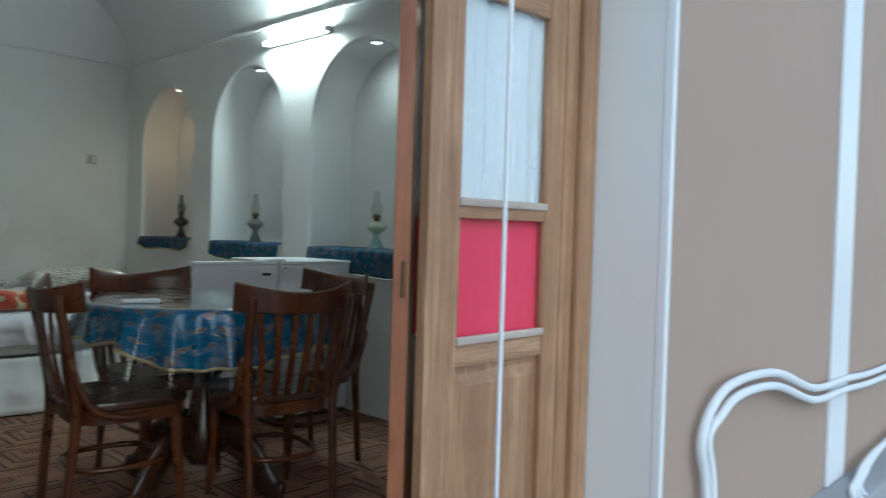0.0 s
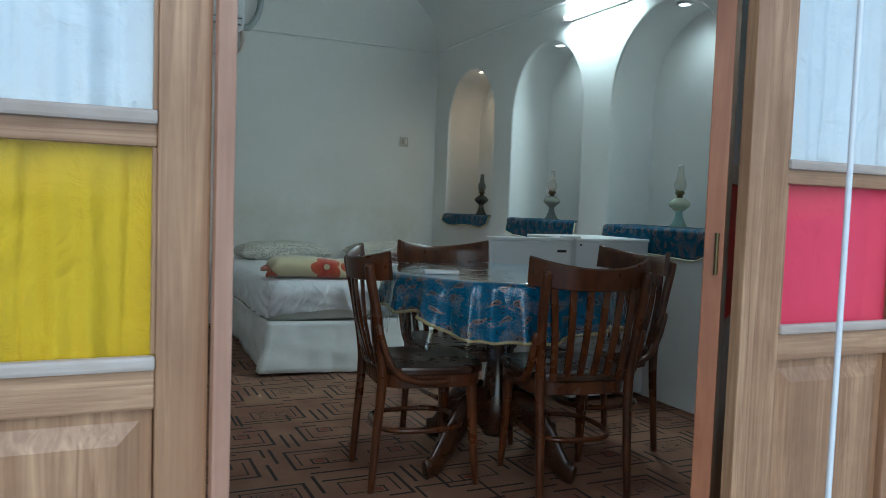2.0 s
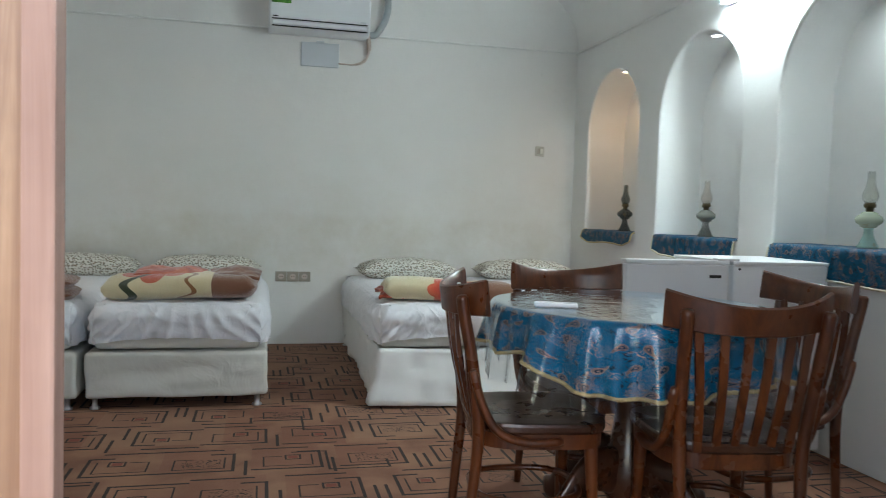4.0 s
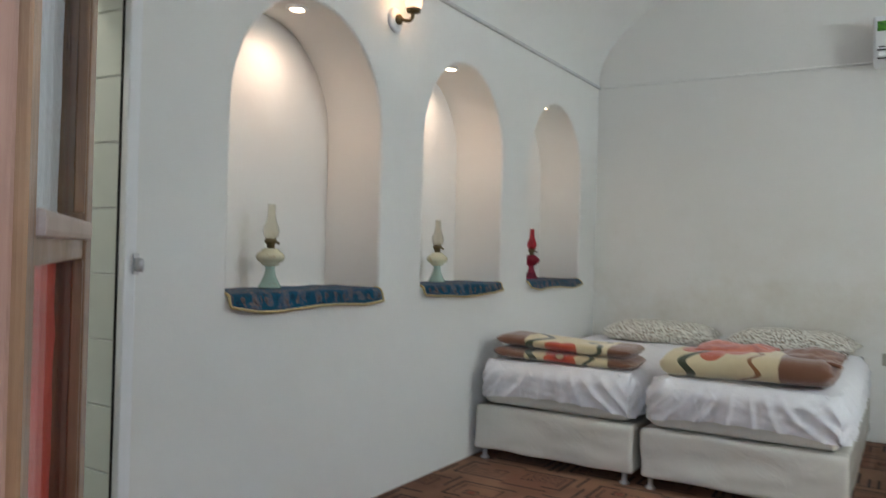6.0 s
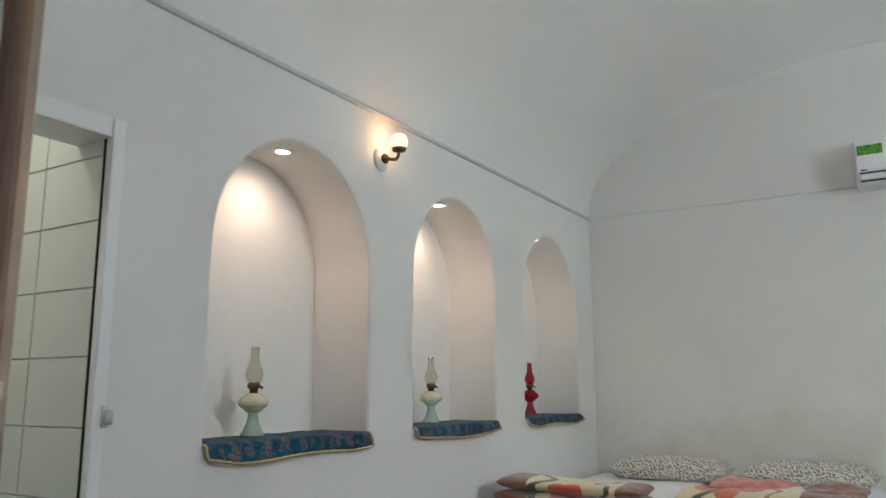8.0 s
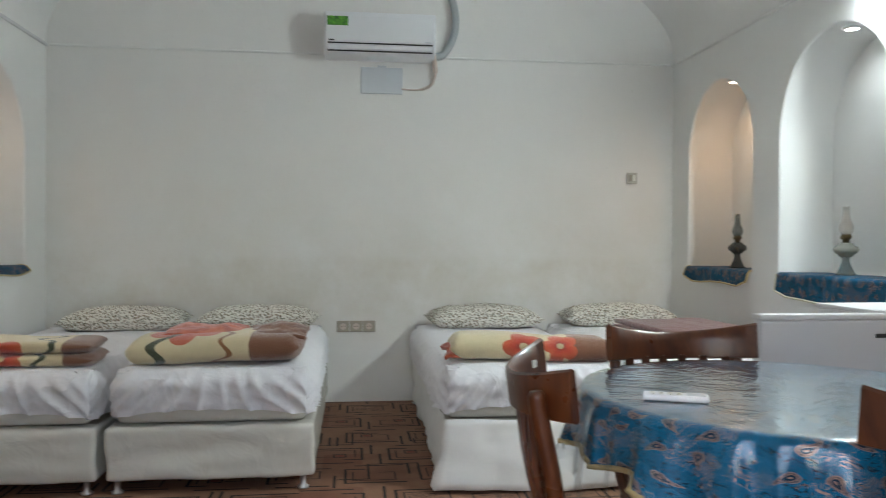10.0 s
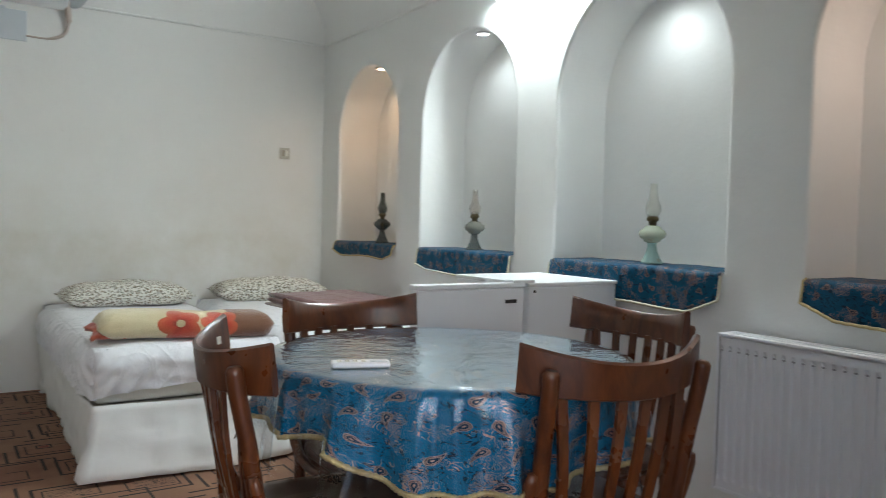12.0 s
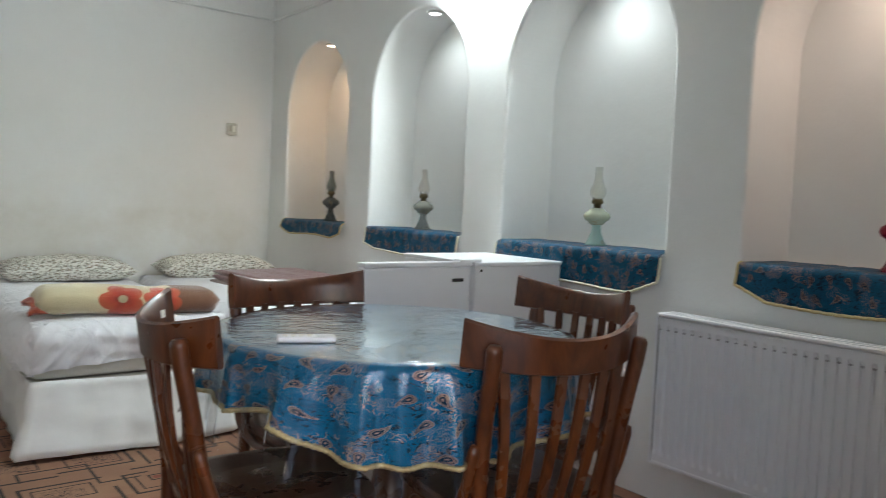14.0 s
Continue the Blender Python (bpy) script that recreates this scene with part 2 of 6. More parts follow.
def paisley(name, deep, small, bright):
    """Blue brocade woven with scattered curled drops, feathered sprays and fine scrolls in copper thread."""
    m = material(name, (0.004, 0.12, 0.26), 0.62, **{"Specular IOR Level": 0.18})
    n = Net(m)
    uv = n.co.outputs["UV"]
    sep = n.t.nodes.new("ShaderNodeSeparateXYZ")
    n.link(uv, sep.inputs[0])
    u0, v0 = sep.outputs[0], sep.outputs[1]

    def drops(size, shift, slim):
        """Distance to the nearest drop, its own random number, and the place across it."""
        a = n.num("ADD", n.num("DIVIDE", u0, size), 40.0 + shift)
        b_ = n.num("ADD", n.num("DIVIDE", v0, size), 40.0 + 0.37 * shift)
        row = n.num("FLOOR", b_)
        a = n.num("ADD", a, n.num("MULTIPLY", n.num("MODULO", row, 2.0), 0.43))
        ca = n.num("FLOOR", a)
        comb = n.t.nodes.new("ShaderNodeCombineXYZ")
        n.link(ca, comb.inputs[0])
        n.link(row, comb.inputs[1])
        wn_ = n.t.nodes.new("ShaderNodeTexWhiteNoise")
        n.link(comb.outputs[0], wn_.inputs["Vector"])
        rnd = wn_.outputs["Value"]
        cs = n.t.nodes.new("ShaderNodeSeparateColor")
        n.link(wn_.outputs["Color"], cs.inputs[0])
        x = n.num("SUBTRACT", n.num("SUBTRACT", a, ca), n.num("ADD", 0.36, n.num("MULTIPLY", cs.outputs[1], 0.28)))
        y = n.num("SUBTRACT", n.num("SUBTRACT", b_, row), n.num("ADD", 0.36, n.num("MULTIPLY", cs.outputs[2], 0.28)))
        ang = n.num("MULTIPLY", n.num("SUBTRACT", rnd, 0.5), 5.6)
        co, si = n.num("COSINE", ang), n.num("SINE", ang)
        xr = n.num("SUBTRACT", n.num("MULTIPLY", x, co), n.num("MULTIPLY", y, si))
        yr = n.num("ADD", n.num("ADD", n.num("MULTIPLY", x, si), n.num("MULTIPLY", y, co)), 0.10)
        bend = n.num("SUBTRACT", xr, n.num("MULTIPLY", n.num("MULTIPLY", yr, yr), 1.1))
        up = n.num("MAXIMUM", yr, 0.0)
        taper = n.num("MULTIPLY", n.num("ABSOLUTE", bend), n.num("ADD", slim, n.num("MULTIPLY", up, 3.0)))
        ly = n.num("MULTIPLY", yr, n.num("ADD", 1.0, n.num("MULTIPLY", n.num("GREATER_THAN", yr, 0.0), -0.55)))
        d = n.num("SQRT", n.num("ADD", n.num("MULTIPLY", taper, taper), n.num("MULTIPLY", ly, ly)))
        return d, rnd, bend, yr

    def band(q, at, w):
        return n.num("LESS_THAN", n.num("ABSOLUTE", n.num("SUBTRACT", q, at)), w)

    d, rnd, _b, _y = drops(0.078 * small, 0.0, 1.15)
    on = n.num("GREATER_THAN", rnd, 0.22)
    rim = n.num("MAXIMUM", band(d, 0.185, 0.014), n.num("MAXIMUM", band(d, 0.115, 0.012), n.num("LESS_THAN", d, 0.035)))
    beads = n.num("MULTIPLY", band(d, 0.150, 0.014), n.num("GREATER_THAN", n.noise(420, 0, uv), 0.5))
    motif = n.num("MULTIPLY", n.num("MAXIMUM", rim, beads), on)
    inside = n.num("MULTIPLY", n.num("LESS_THAN", d, 0.19), on)
    free = n.num("SUBTRACT", 1.0, n.num("MULTIPLY", n.num("LESS_THAN", d, 0.215), on))
    # feathered sprays
    d2, rnd2, across, along = drops(0.128 * small, 3.4, 0.85)
    barbs = n.num("GREATER_THAN", n.num("SINE", n.num("ADD", n.num("MULTIPLY", along, 105.0), n.num("ADD", n.num("MULTIPLY", n.num("ABSOLUTE", across), 95.0), n.num("MULTIPLY", n.noise(60, 2, uv), 26.0)))), 0.15)
    spray = n.num("MULTIPLY", n.num("LESS_THAN", n.num("ADD", d2, n.num("MULTIPLY", n.noise(70, 2, uv), 0.14)), 0.27), n.num("MULTIPLY", barbs, free))
    spray = n.num("MULTIPLY", spray, n.num("GREATER_THAN", rnd2, 0.35))
    # fine scroll lines, some in copper and some in navy
    lines = n.num("FRACT", n.num("MULTIPLY", n.noise(17, 1, uv, 0.5, 2.2), 9.0))
    patch = n.noise(13, 1, uv)
    fine = n.num("MULTIPLY", band(lines, 0.5, 0.085), free)
    copper = n.num("MULTIPLY", fine, n.num("GREATER_THAN", patch, 0.54))
    navy = n.num("MULTIPLY", fine, n.num("LESS_THAN", patch, 0.50))
    leafs = n.num("MULTIPLY", n.num("GREATER_THAN", n.noise(44, 1, uv, 0.5, 1.6), 0.635), free)
    blue = n.mix(n.noise(2.2, 3), tuple(deep * q for q in (0.0003, 0.075, 0.155)), tuple(deep * q for q in (0.0006, 0.150, 0.300)))
    thread = n.mix(n.noise(160, 2), tuple(bright * q for q in (0.30, 0.14, 0.10)), tuple(bright * q for q in (0.78, 0.52, 0.41)))
    ink = (0.002, 0.008, 0.022)
    c = n.mix(n.num("MULTIPLY", navy, 0.85), blue, ink)
    c = n.mix(n.num("MULTIPLY", leafs, 0.85), c, ink)
    c = n.mix(n.num("MULTIPLY", copper, 0.8), c, thread)
    c = n.mix(n.num("MULTIPLY", spray, 0.5), c, thread)
    c = n.mix(n.num("MULTIPLY", inside, 0.85), c, ink)
    c = n.mix(n.num("MULTIPLY", motif, n.num("ADD", 0.5, n.num("MULTIPLY", rnd, 0.45))), c, thread)
    n.color(c).bump(n.num("ADD", n.num("MAXIMUM", motif, spray), n.num("MULTIPLY", n.noise(260, 1), 0.3)), 0.2, 0.003)
    return m


PAISLEY = paisley("blue_paisley_brocade", 1.0, 1.0, 0.82)
# Same brocade for the sills: dimmer niche light put into darker colours; finer motif.
SILL_PAISLEY = paisley("shaded_blue_paisley_brocade", 0.55, 0.72, 0.55)
GOLD = material("gold_braid", (0.60, 0.47, 0.20), 0.45, 0.35)
_n = Net(GOLD)
_n.color(_n.mix(_n.noise(160, 2), (0.66, 0.55, 0.30), (0.34, 0.24, 0.09))).bump(_n.noise(160, 2), 0.8, 0.004)


def carpet():
    """Brown printed carpet: nested boxes in dark lines, small red squares and scrolls."""
    m = material("patterned_brown_carpet", (0.25, 0.15, 0.1), 0.9)
    n = Net(m)
    sep = n.t.nodes.new("ShaderNodeSeparateXYZ")
    n.link(n.co.outputs["Object"], sep.inputs[0])
    px, py = sep.outputs[0], sep.outputs[1]

    def cell(shift, size):
        """A field of squares, each turned over at random: place inside, random numbers."""
        b_ = n.num("ADD", n.num("DIVIDE", py, size), 60.0 + shift)
        row = n.num("FLOOR", b_)
        a_ = n.num("ADD", n.num("ADD", n.num("DIVIDE", px, size), 60.0 + 0.61 * shift), n.num("MULTIPLY", n.num("MODULO", row, 2.0), 0.37))
        col = n.num("FLOOR", a_)
        comb = n.t.nodes.new("ShaderNodeCombineXYZ")
        n.link(col, comb.inputs[0])
        n.link(row, comb.inputs[1])
        wn_ = n.t.nodes.new("ShaderNodeTexWhiteNoise")
        n.link(comb.outputs[0], wn_.inputs["Vector"])
        cs = n.t.nodes.new("ShaderNodeSeparateColor")
        n.link(wn_.outputs["Color"], cs.inputs[0])
        flip = [n.num("SUBTRACT", n.num("MULTIPLY", n.num("GREATER_THAN", q, 0.5), 2.0), 1.0) for q in (cs.outputs[0], cs.outputs[1])]
        u = n.num("MULTIPLY", n.num("SUBTRACT", n.num("SUBTRACT", a_, col), 0.5), flip[0])
        v = n.num("MULTIPLY", n.num("SUBTRACT", n.num("SUBTRACT", b_, row), 0.5), flip[1])
        return u, v, cs.outputs[2], wn_.outputs["Value"]

    def box(u, v, cx, cy, a, b):
        return n.num("MAXIMUM", n.num("SUBTRACT", n.num("ABSOLUTE", n.num("SUBTRACT", u, cx)), a), n.num("SUBTRACT", n.num("ABSOLUTE", n.num("SUBTRACT", v, cy)), b))

    def line(d, w):
        return n.num("LESS_THAN", n.num("ABSOLUTE", d), w)

    u, v, pick, tint = cell(0.0, 0.35)

    def bars(u, v, runs, w):
        out = None
        for x0, y0, x1, y1 in runs:
            q = n.num("LESS_THAN", box(u, v, (x0 + x1) / 2, (y0 + y1) / 2, abs(x1 - x0) / 2 + w, abs(y1 - y0) / 2 + w), 0.0)
            out = q if out is None else n.num("MAXIMUM", out, q)
        return out

    dark = bars(u, v, [(-0.5, 0.33, 0.30, 0.33), (0.30, 0.33, 0.30, -0.26), (0.05, -0.26, 0.30, -0.26), (-0.5, -0.42, 0.16, -0.42), (0.44, 0.5, 0.44, 0.02)], 0.019)
    thin = bars(u, v, [(-0.36, 0.23, 0.20, 0.23), (0.20, 0.23, 0.20, -0.14), (-0.36, 0.23, -0.36, -0.10), (-0.36, -0.10, -0.16, -0.10)], 0.010)
    dark = n.num("MAXIMUM", dark, thin)
    square = box(u, v, -0.02, -0.06, 0.085, 0.075)
    has = n.num("GREATER_THAN", pick, 0.45)
    dark = n.num("MAXIMUM", dark, n.num("MULTIPLY", line(square, 0.012), has))
    reds = n.num("MULTIPLY", n.num("LESS_THAN", square, -0.03), has)
    # curled sprays in the other squares
    spray_in = n.num("MULTIPLY", n.num("LESS_THAN", box(u, v, -0.06, 0.05, 0.22, 0.13), 0.0), n.num("LESS_THAN", pick, 0.4))
    scroll = n.ramp(n.noise(13, 1, distortion=4.0), [(0.49, (0, 0, 0)), (0.505, (1, 1, 1)), (0.545, (1, 1, 1)), (0.56, (0, 0, 0))])
    dark = n.num("MAXIMUM", dark, n.num("MULTIPLY", scroll, spray_in))
    # a second, larger set of angles laid over the first
    u2, v2, pick2, tint2 = cell(0.43, 0.58)
    angle = bars(u2, v2, [(-0.30, 0.18, 0.12, 0.18), (0.12, 0.18, 0.12, -0.22), (-0.30, 0.18, -0.30, 0.02), (0.12, -0.22, 0.36, -0.22)], 0.0095)
    dark = n.num("MAXIMUM", dark, n.num("MULTIPLY", angle, n.num("GREATER_THAN", pick2, 0.35)))
    tone = n.mix(n.ramp(n.noise(3.5, 3), [(0.4, (0, 0, 0)), (0.6, (1, 1, 1))]), (0.275, 0.138, 0.080), (0.185, 0.080, 0.045))
    field = n.num("MULTIPLY", n.num("LESS_THAN", n.num("MAXIMUM", n.num("SUBTRACT", u, 0.30), n.num("SUBTRACT", v, 0.33)), 0.0), n.num("MULTIPLY", tint, 0.75))
    tone = n.mix(field, tone, (0.20, 0.076, 0.044))
    tone = n.mix(n.num("MULTIPLY", n.num("GREATER_THAN", tint2, 0.6), 0.35), tone, (0.31, 0.185, 0.118))
    tone = n.mix(n.num("MULTIPLY", n.noise(24, 5), 0.35), tone, (0.18, 0.090, 0.052))
    c = n.mix(n.num("MULTIPLY", reds, 0.8), tone, (0.19, 0.034, 0.022))
    c = n.mix(n.num("MULTIPLY", dark, 0.95), c, (0.010, 0.006, 0.0055))
    n.color(c).bump(n.num("ADD", n.num("MULTIPLY", n.noise(420, 2), 0.5), n.noise(3, 2)), 0.4, 0.005)
    return m


CARPET = carpet()
TILE = material("glazed_wall_tile", (0.72, 0.75, 0.70), 0.12)
_n = Net(TILE)
_n.color(_n.mix(_n.noise(3, 3), (0.74, 0.76, 0.71), (0.64, 0.68, 0.62)))
GROUT = material("grout", (0.45, 0.46, 0.42), 0.9)
STONE = material("pale_paving_stone", (0.45, 0.43, 0.40), 0.8)
_n = Net(STONE)
_n.color(_n.mix(_n.noise(5, 6), (0.42, 0.43, 0.44), (0.30, 0.31, 0.32))).bump(_n.noise(30, 5), 0.3, 0.01)
ENAMEL = material("white_enamel", (0.80, 0.81, 0.83), 0.3)
_n = Net(ENAMEL)
_n.bump(_n.noise(240, 2), 0.06, 0.002)
GREYPLATE = material("grey_plate", (0.60, 0.63, 0.66), 0.5)
OUTLET = material("beige_plastic", (0.38, 0.34, 0.28), 0.45)
IVORY = material("ivory_plastic", (0.78, 0.77, 0.70), 0.4)
BLACK = material("black_plastic", (0.02, 0.02, 0.02), 0.4)
GREENLABEL = material("green_label", (0.05, 0.25, 0.02), 0.4)
_n = Net(GREENLABEL)
_n.color(_n.ramp(_n.noise(22, 2), [(0.4, (0.03, 0.14, 0.02)), (0.6, (0.12, 0.42, 0.03))]))
HOSE = material("grey_corrugated_hose", (0.42, 0.45, 0.46), 0.5)
BEIGE = material("beige_pipe_wrap", (0.60, 0.50, 0.44), 0.7)


def glow(name, color, strength):
    m = material(name, color, 0.4)
    b = m.node_tree.nodes["Principled BSDF"]
    b.inputs["Emission Color"].default_value = (*color, 1)
    b.inputs["Emission Strength"].default_value = strength
    return m


TUBE_GLOW = glow("lit_tube", (0.845, 0.96, 0.97), 125)
SPOT_WARM = glow("lit_warm_spot", (1.0, 0.8, 0.55), 4)
SPOT_COOL = glow("lit_cool_spot", (0.95, 0.98, 1.0), 4)
SHADE_GLOW = glow("lit_crackle_glass", (1.0, 0.66, 0.40), 0.45)


def clear_chimney(name, tint):
    return thin_clear(name, 0.06, tint, 0.10, 0.9, 2.4)[0]


def tinted(name, color, rough=0.12, milky=0.5):
    m = material(name, color, rough)
    b = m.node_tree.nodes["Principled BSDF"]
    b.inputs["Transmission Weight"].default_value = 1 - milky
    b.inputs["IOR"].default_value = 1.2
    b.inputs["Coat Weight"].default_value = 0.6
    n = Net(m)
    sp = n.ramp(n.noise(26, 3), [(0.60, (0, 0, 0)), (0.66, (1, 1, 1))])
    n.color(n.mix(n.num("MULTIPLY", sp, 0.4), color, (0.45, 0.28, 0.10)))
    return m


LAMPGLASS = {
    "green": (tinted("pale_green_glass", (0.50, 0.68, 0.58), milky=0.75), tinted("cream_painted_glass", (0.72, 0.70, 0.50), milky=0.9), clear_chimney("clear_ivory_glass", (0.96, 0.95, 0.90))),
    "mint": (tinted("mint_glass", (0.50, 0.72, 0.66), milky=0.7), tinted("pale_painted_glass", (0.58, 0.63, 0.48), milky=0.75), clear_chimney("clear_ivory_glass_b", (0.965, 0.965, 0.94))),
    "clear": (tinted("smoky_clear_glass", (0.36, 0.39, 0.37), milky=0.35), tinted("banded_clear_glass", (0.40, 0.40, 0.35), milky=0.45), clear_chimney("clear_glass_chimney", (0.97, 0.95, 0.93))),
    "grey": (tinted("dark_grey_glass", (0.16, 0.18, 0.18), milky=0.4), tinted("dark_grey_font_glass", (0.13, 0.15, 0.15), milky=0.5), clear_chimney("smoked_chimney", (0.66, 0.70, 0.69))),
    "red": (tinted("magenta_glass", (0.62, 0.07, 0.14), milky=0.25), tinted("deep_red_glass", (0.42, 0.008, 0.035), milky=0.35), clear_chimney("red_chimney", (0.86, 0.22, 0.29))),
}


# ---- mesh helpers ----
def part(name, bm, mat, parent=None, label="", smooth=False):
    me = bpy.data.meshes.new(name)
    bmesh.ops.recalc_face_normals(bm, faces=bm.faces)
    bm.to_mesh(me)
    bm.free()
    for mm in (mat if isinstance(mat, (list, tuple)) else [mat]):
        me.materials.append(mm)
    if smooth:
        for p in me.polygons:
            p.use_smooth = True
    ob = new(name, me)
    if parent is not None:
        ob.parent = parent
    if label:
        ob["label"] = label
    return ob


def thing(name, m, label, category, group="", kind=""):
    ob = new(name)
    ob.empty_display_size = 0.05
    ob.matrix_world = m
    return tagged(ob, label, category, group, kind)


def add_box(bm, x0, x1, y0, y1, z0, z1, bevel=0.0, seg=2):
    vs = [bm.verts.new((x, y, z)) for z in (z0, z1) for y in (y0, y1) for x in (x0, x1)]
    fs = [bm.faces.new([vs[i] for i in f]) for f in ((0, 2, 3, 1), (4, 5, 7, 6), (0, 1, 5, 4), (2, 6, 7, 3), (0, 4, 6, 2), (1, 3, 7, 5))]
    if bevel:
        es = list({e for f in fs for e in f.edges})
        bmesh.ops.bevel(bm, geom=es, offset=bevel, segments=seg, affect="EDGES", profile=0.6)
    return bm


def box_bm(*a, **k):
    return add_box(bmesh.new(), *a, **k)


def lathe_bm(profile, seg=28, bm=None, at=(0, 0, 0), cap=True):
    bm = bm or bmesh.new()
    rings = []
    for r, z in profile:
        rings.append([bm.verts.new((at[0] + r * math.cos(2 * math.pi * k / seg), at[1] + r * math.sin(2 * math.pi * k / seg), at[2] + z)) for k in range(seg)])
    for a, b in zip(rings, rings[1:]):
        for k in range(seg):
            bm.faces.new((a[k], a[(k + 1) % seg], b[(k + 1) % seg], b[k]))
    if cap:
        for ring in (rings[0], rings[-1]):
            bm.faces.new(ring)
    return bm


def sweep_bm(points, radius, seg=10, bm=None, closed=False, flat=1.0):
    """A round bar along points; radius a number or one per point; flat squeezes it."""
    bm = bm or bmesh.new()
    pts = [Vector(p) for p in points]
    n = len(pts)
    rings = []
    up = None
    for k, p in enumerate(pts):
        if closed:
            d = (pts[(k + 1) % n] - pts[k - 1]).normalized()
        else:
            d = (pts[min(k + 1, n - 1)] - pts[max(k - 1, 0)]).normalized()
        ref = up if up is not None else (Vector((0, 0, 1)) if abs(d.z) < 0.9 else Vector((1, 0, 0)))
        a = d.cross(ref).normalized()
        b = a.cross(d).normalized()
        up = b
        r = radius[k] if isinstance(radius, (list, tuple)) else radius
        rings.append([bm.verts.new(p + r * (math.cos(2 * math.pi * j / seg) * a * flat + math.sin(2 * math.pi * j / seg) * b)) for j in range(seg)])
    pairs = list(zip(rings, rings[1:])) + ([(rings[-1], rings[0])] if closed else [])
    for ra, rb in pairs:
        for j in range(seg):
            bm.faces.new((ra[j], ra[(j + 1) % seg], rb[(j + 1) % seg], rb[j]))
    if not closed:
        bm.faces.new(rings[0])
        bm.faces.new(rings[-1])
    return bm


def grid_bm(f, nu, nv, bm=None, close_u=False, size=None):
    """A sheet of points f(u, v) for u, v from 0 to 1; size: its metres along u and v, for a woven pattern."""
    bm = bm or bmesh.new()
    lay = bm.loops.layers.uv.verify() if size else None
    rows = [[bm.verts.new(f(i / nu, j / nv)) for j in range(nv + 1)] for i in range(nu if close_u else nu + 1)]
    for i in range(nu):
        a, b = rows[i], rows[(i + 1) % len(rows)]
        for j in range(nv):
            fc = bm.faces.new((a[j], b[j], b[j + 1], a[j + 1]))
            if lay:
                for lp, (p, q) in zip(fc.loops, ((i, j), (i + 1, j), (i + 1, j + 1), (i, j + 1))):
                    lp[lay].uv = (p / nu * size[0], q / nv * size[1])
    return bm


def thicken(ob, t):
    md = ob.modifiers.new("thickness", "SOLIDIFY")
    md.thickness, md.offset = t, 0
    return ob


def smooth_path(pts, steps=8):
    """Catmull-Rom through the points."""
    p = [Vector(q) for q in pts]
    p = [2 * p[0] - p[1]] + p + [2 * p[-1] - p[-2]]
    out = []
    for a, b, c, d in zip(p, p[1:], p[2:], p[3:]):
        for k in range(steps):
            t = k / steps
            out.append(0.5 * (2 * b + (c - a) * t + (2 * a - 5 * b + 4 * c - d) * t * t + (3 * b - a - 3 * c + d) * t ** 3))
    return out + [p[-2]]


def structure(name, bm, mat, label, category, smooth=False):
    return tagged(part(name, bm, mat, smooth=smooth), label, category, kind="structure")


# ---- large structure ----
def arch_top(y, y0, y1, top, spring_drop):
    """Height of a niche's arch over y."""
    half, mid = (y1 - y0) / 2, (y0 + y1) / 2
    q = min(1.0, abs(y - mid) / half)
    return top - spring_drop + spring_drop * math.sqrt(max(0.0, 1 - q * q))


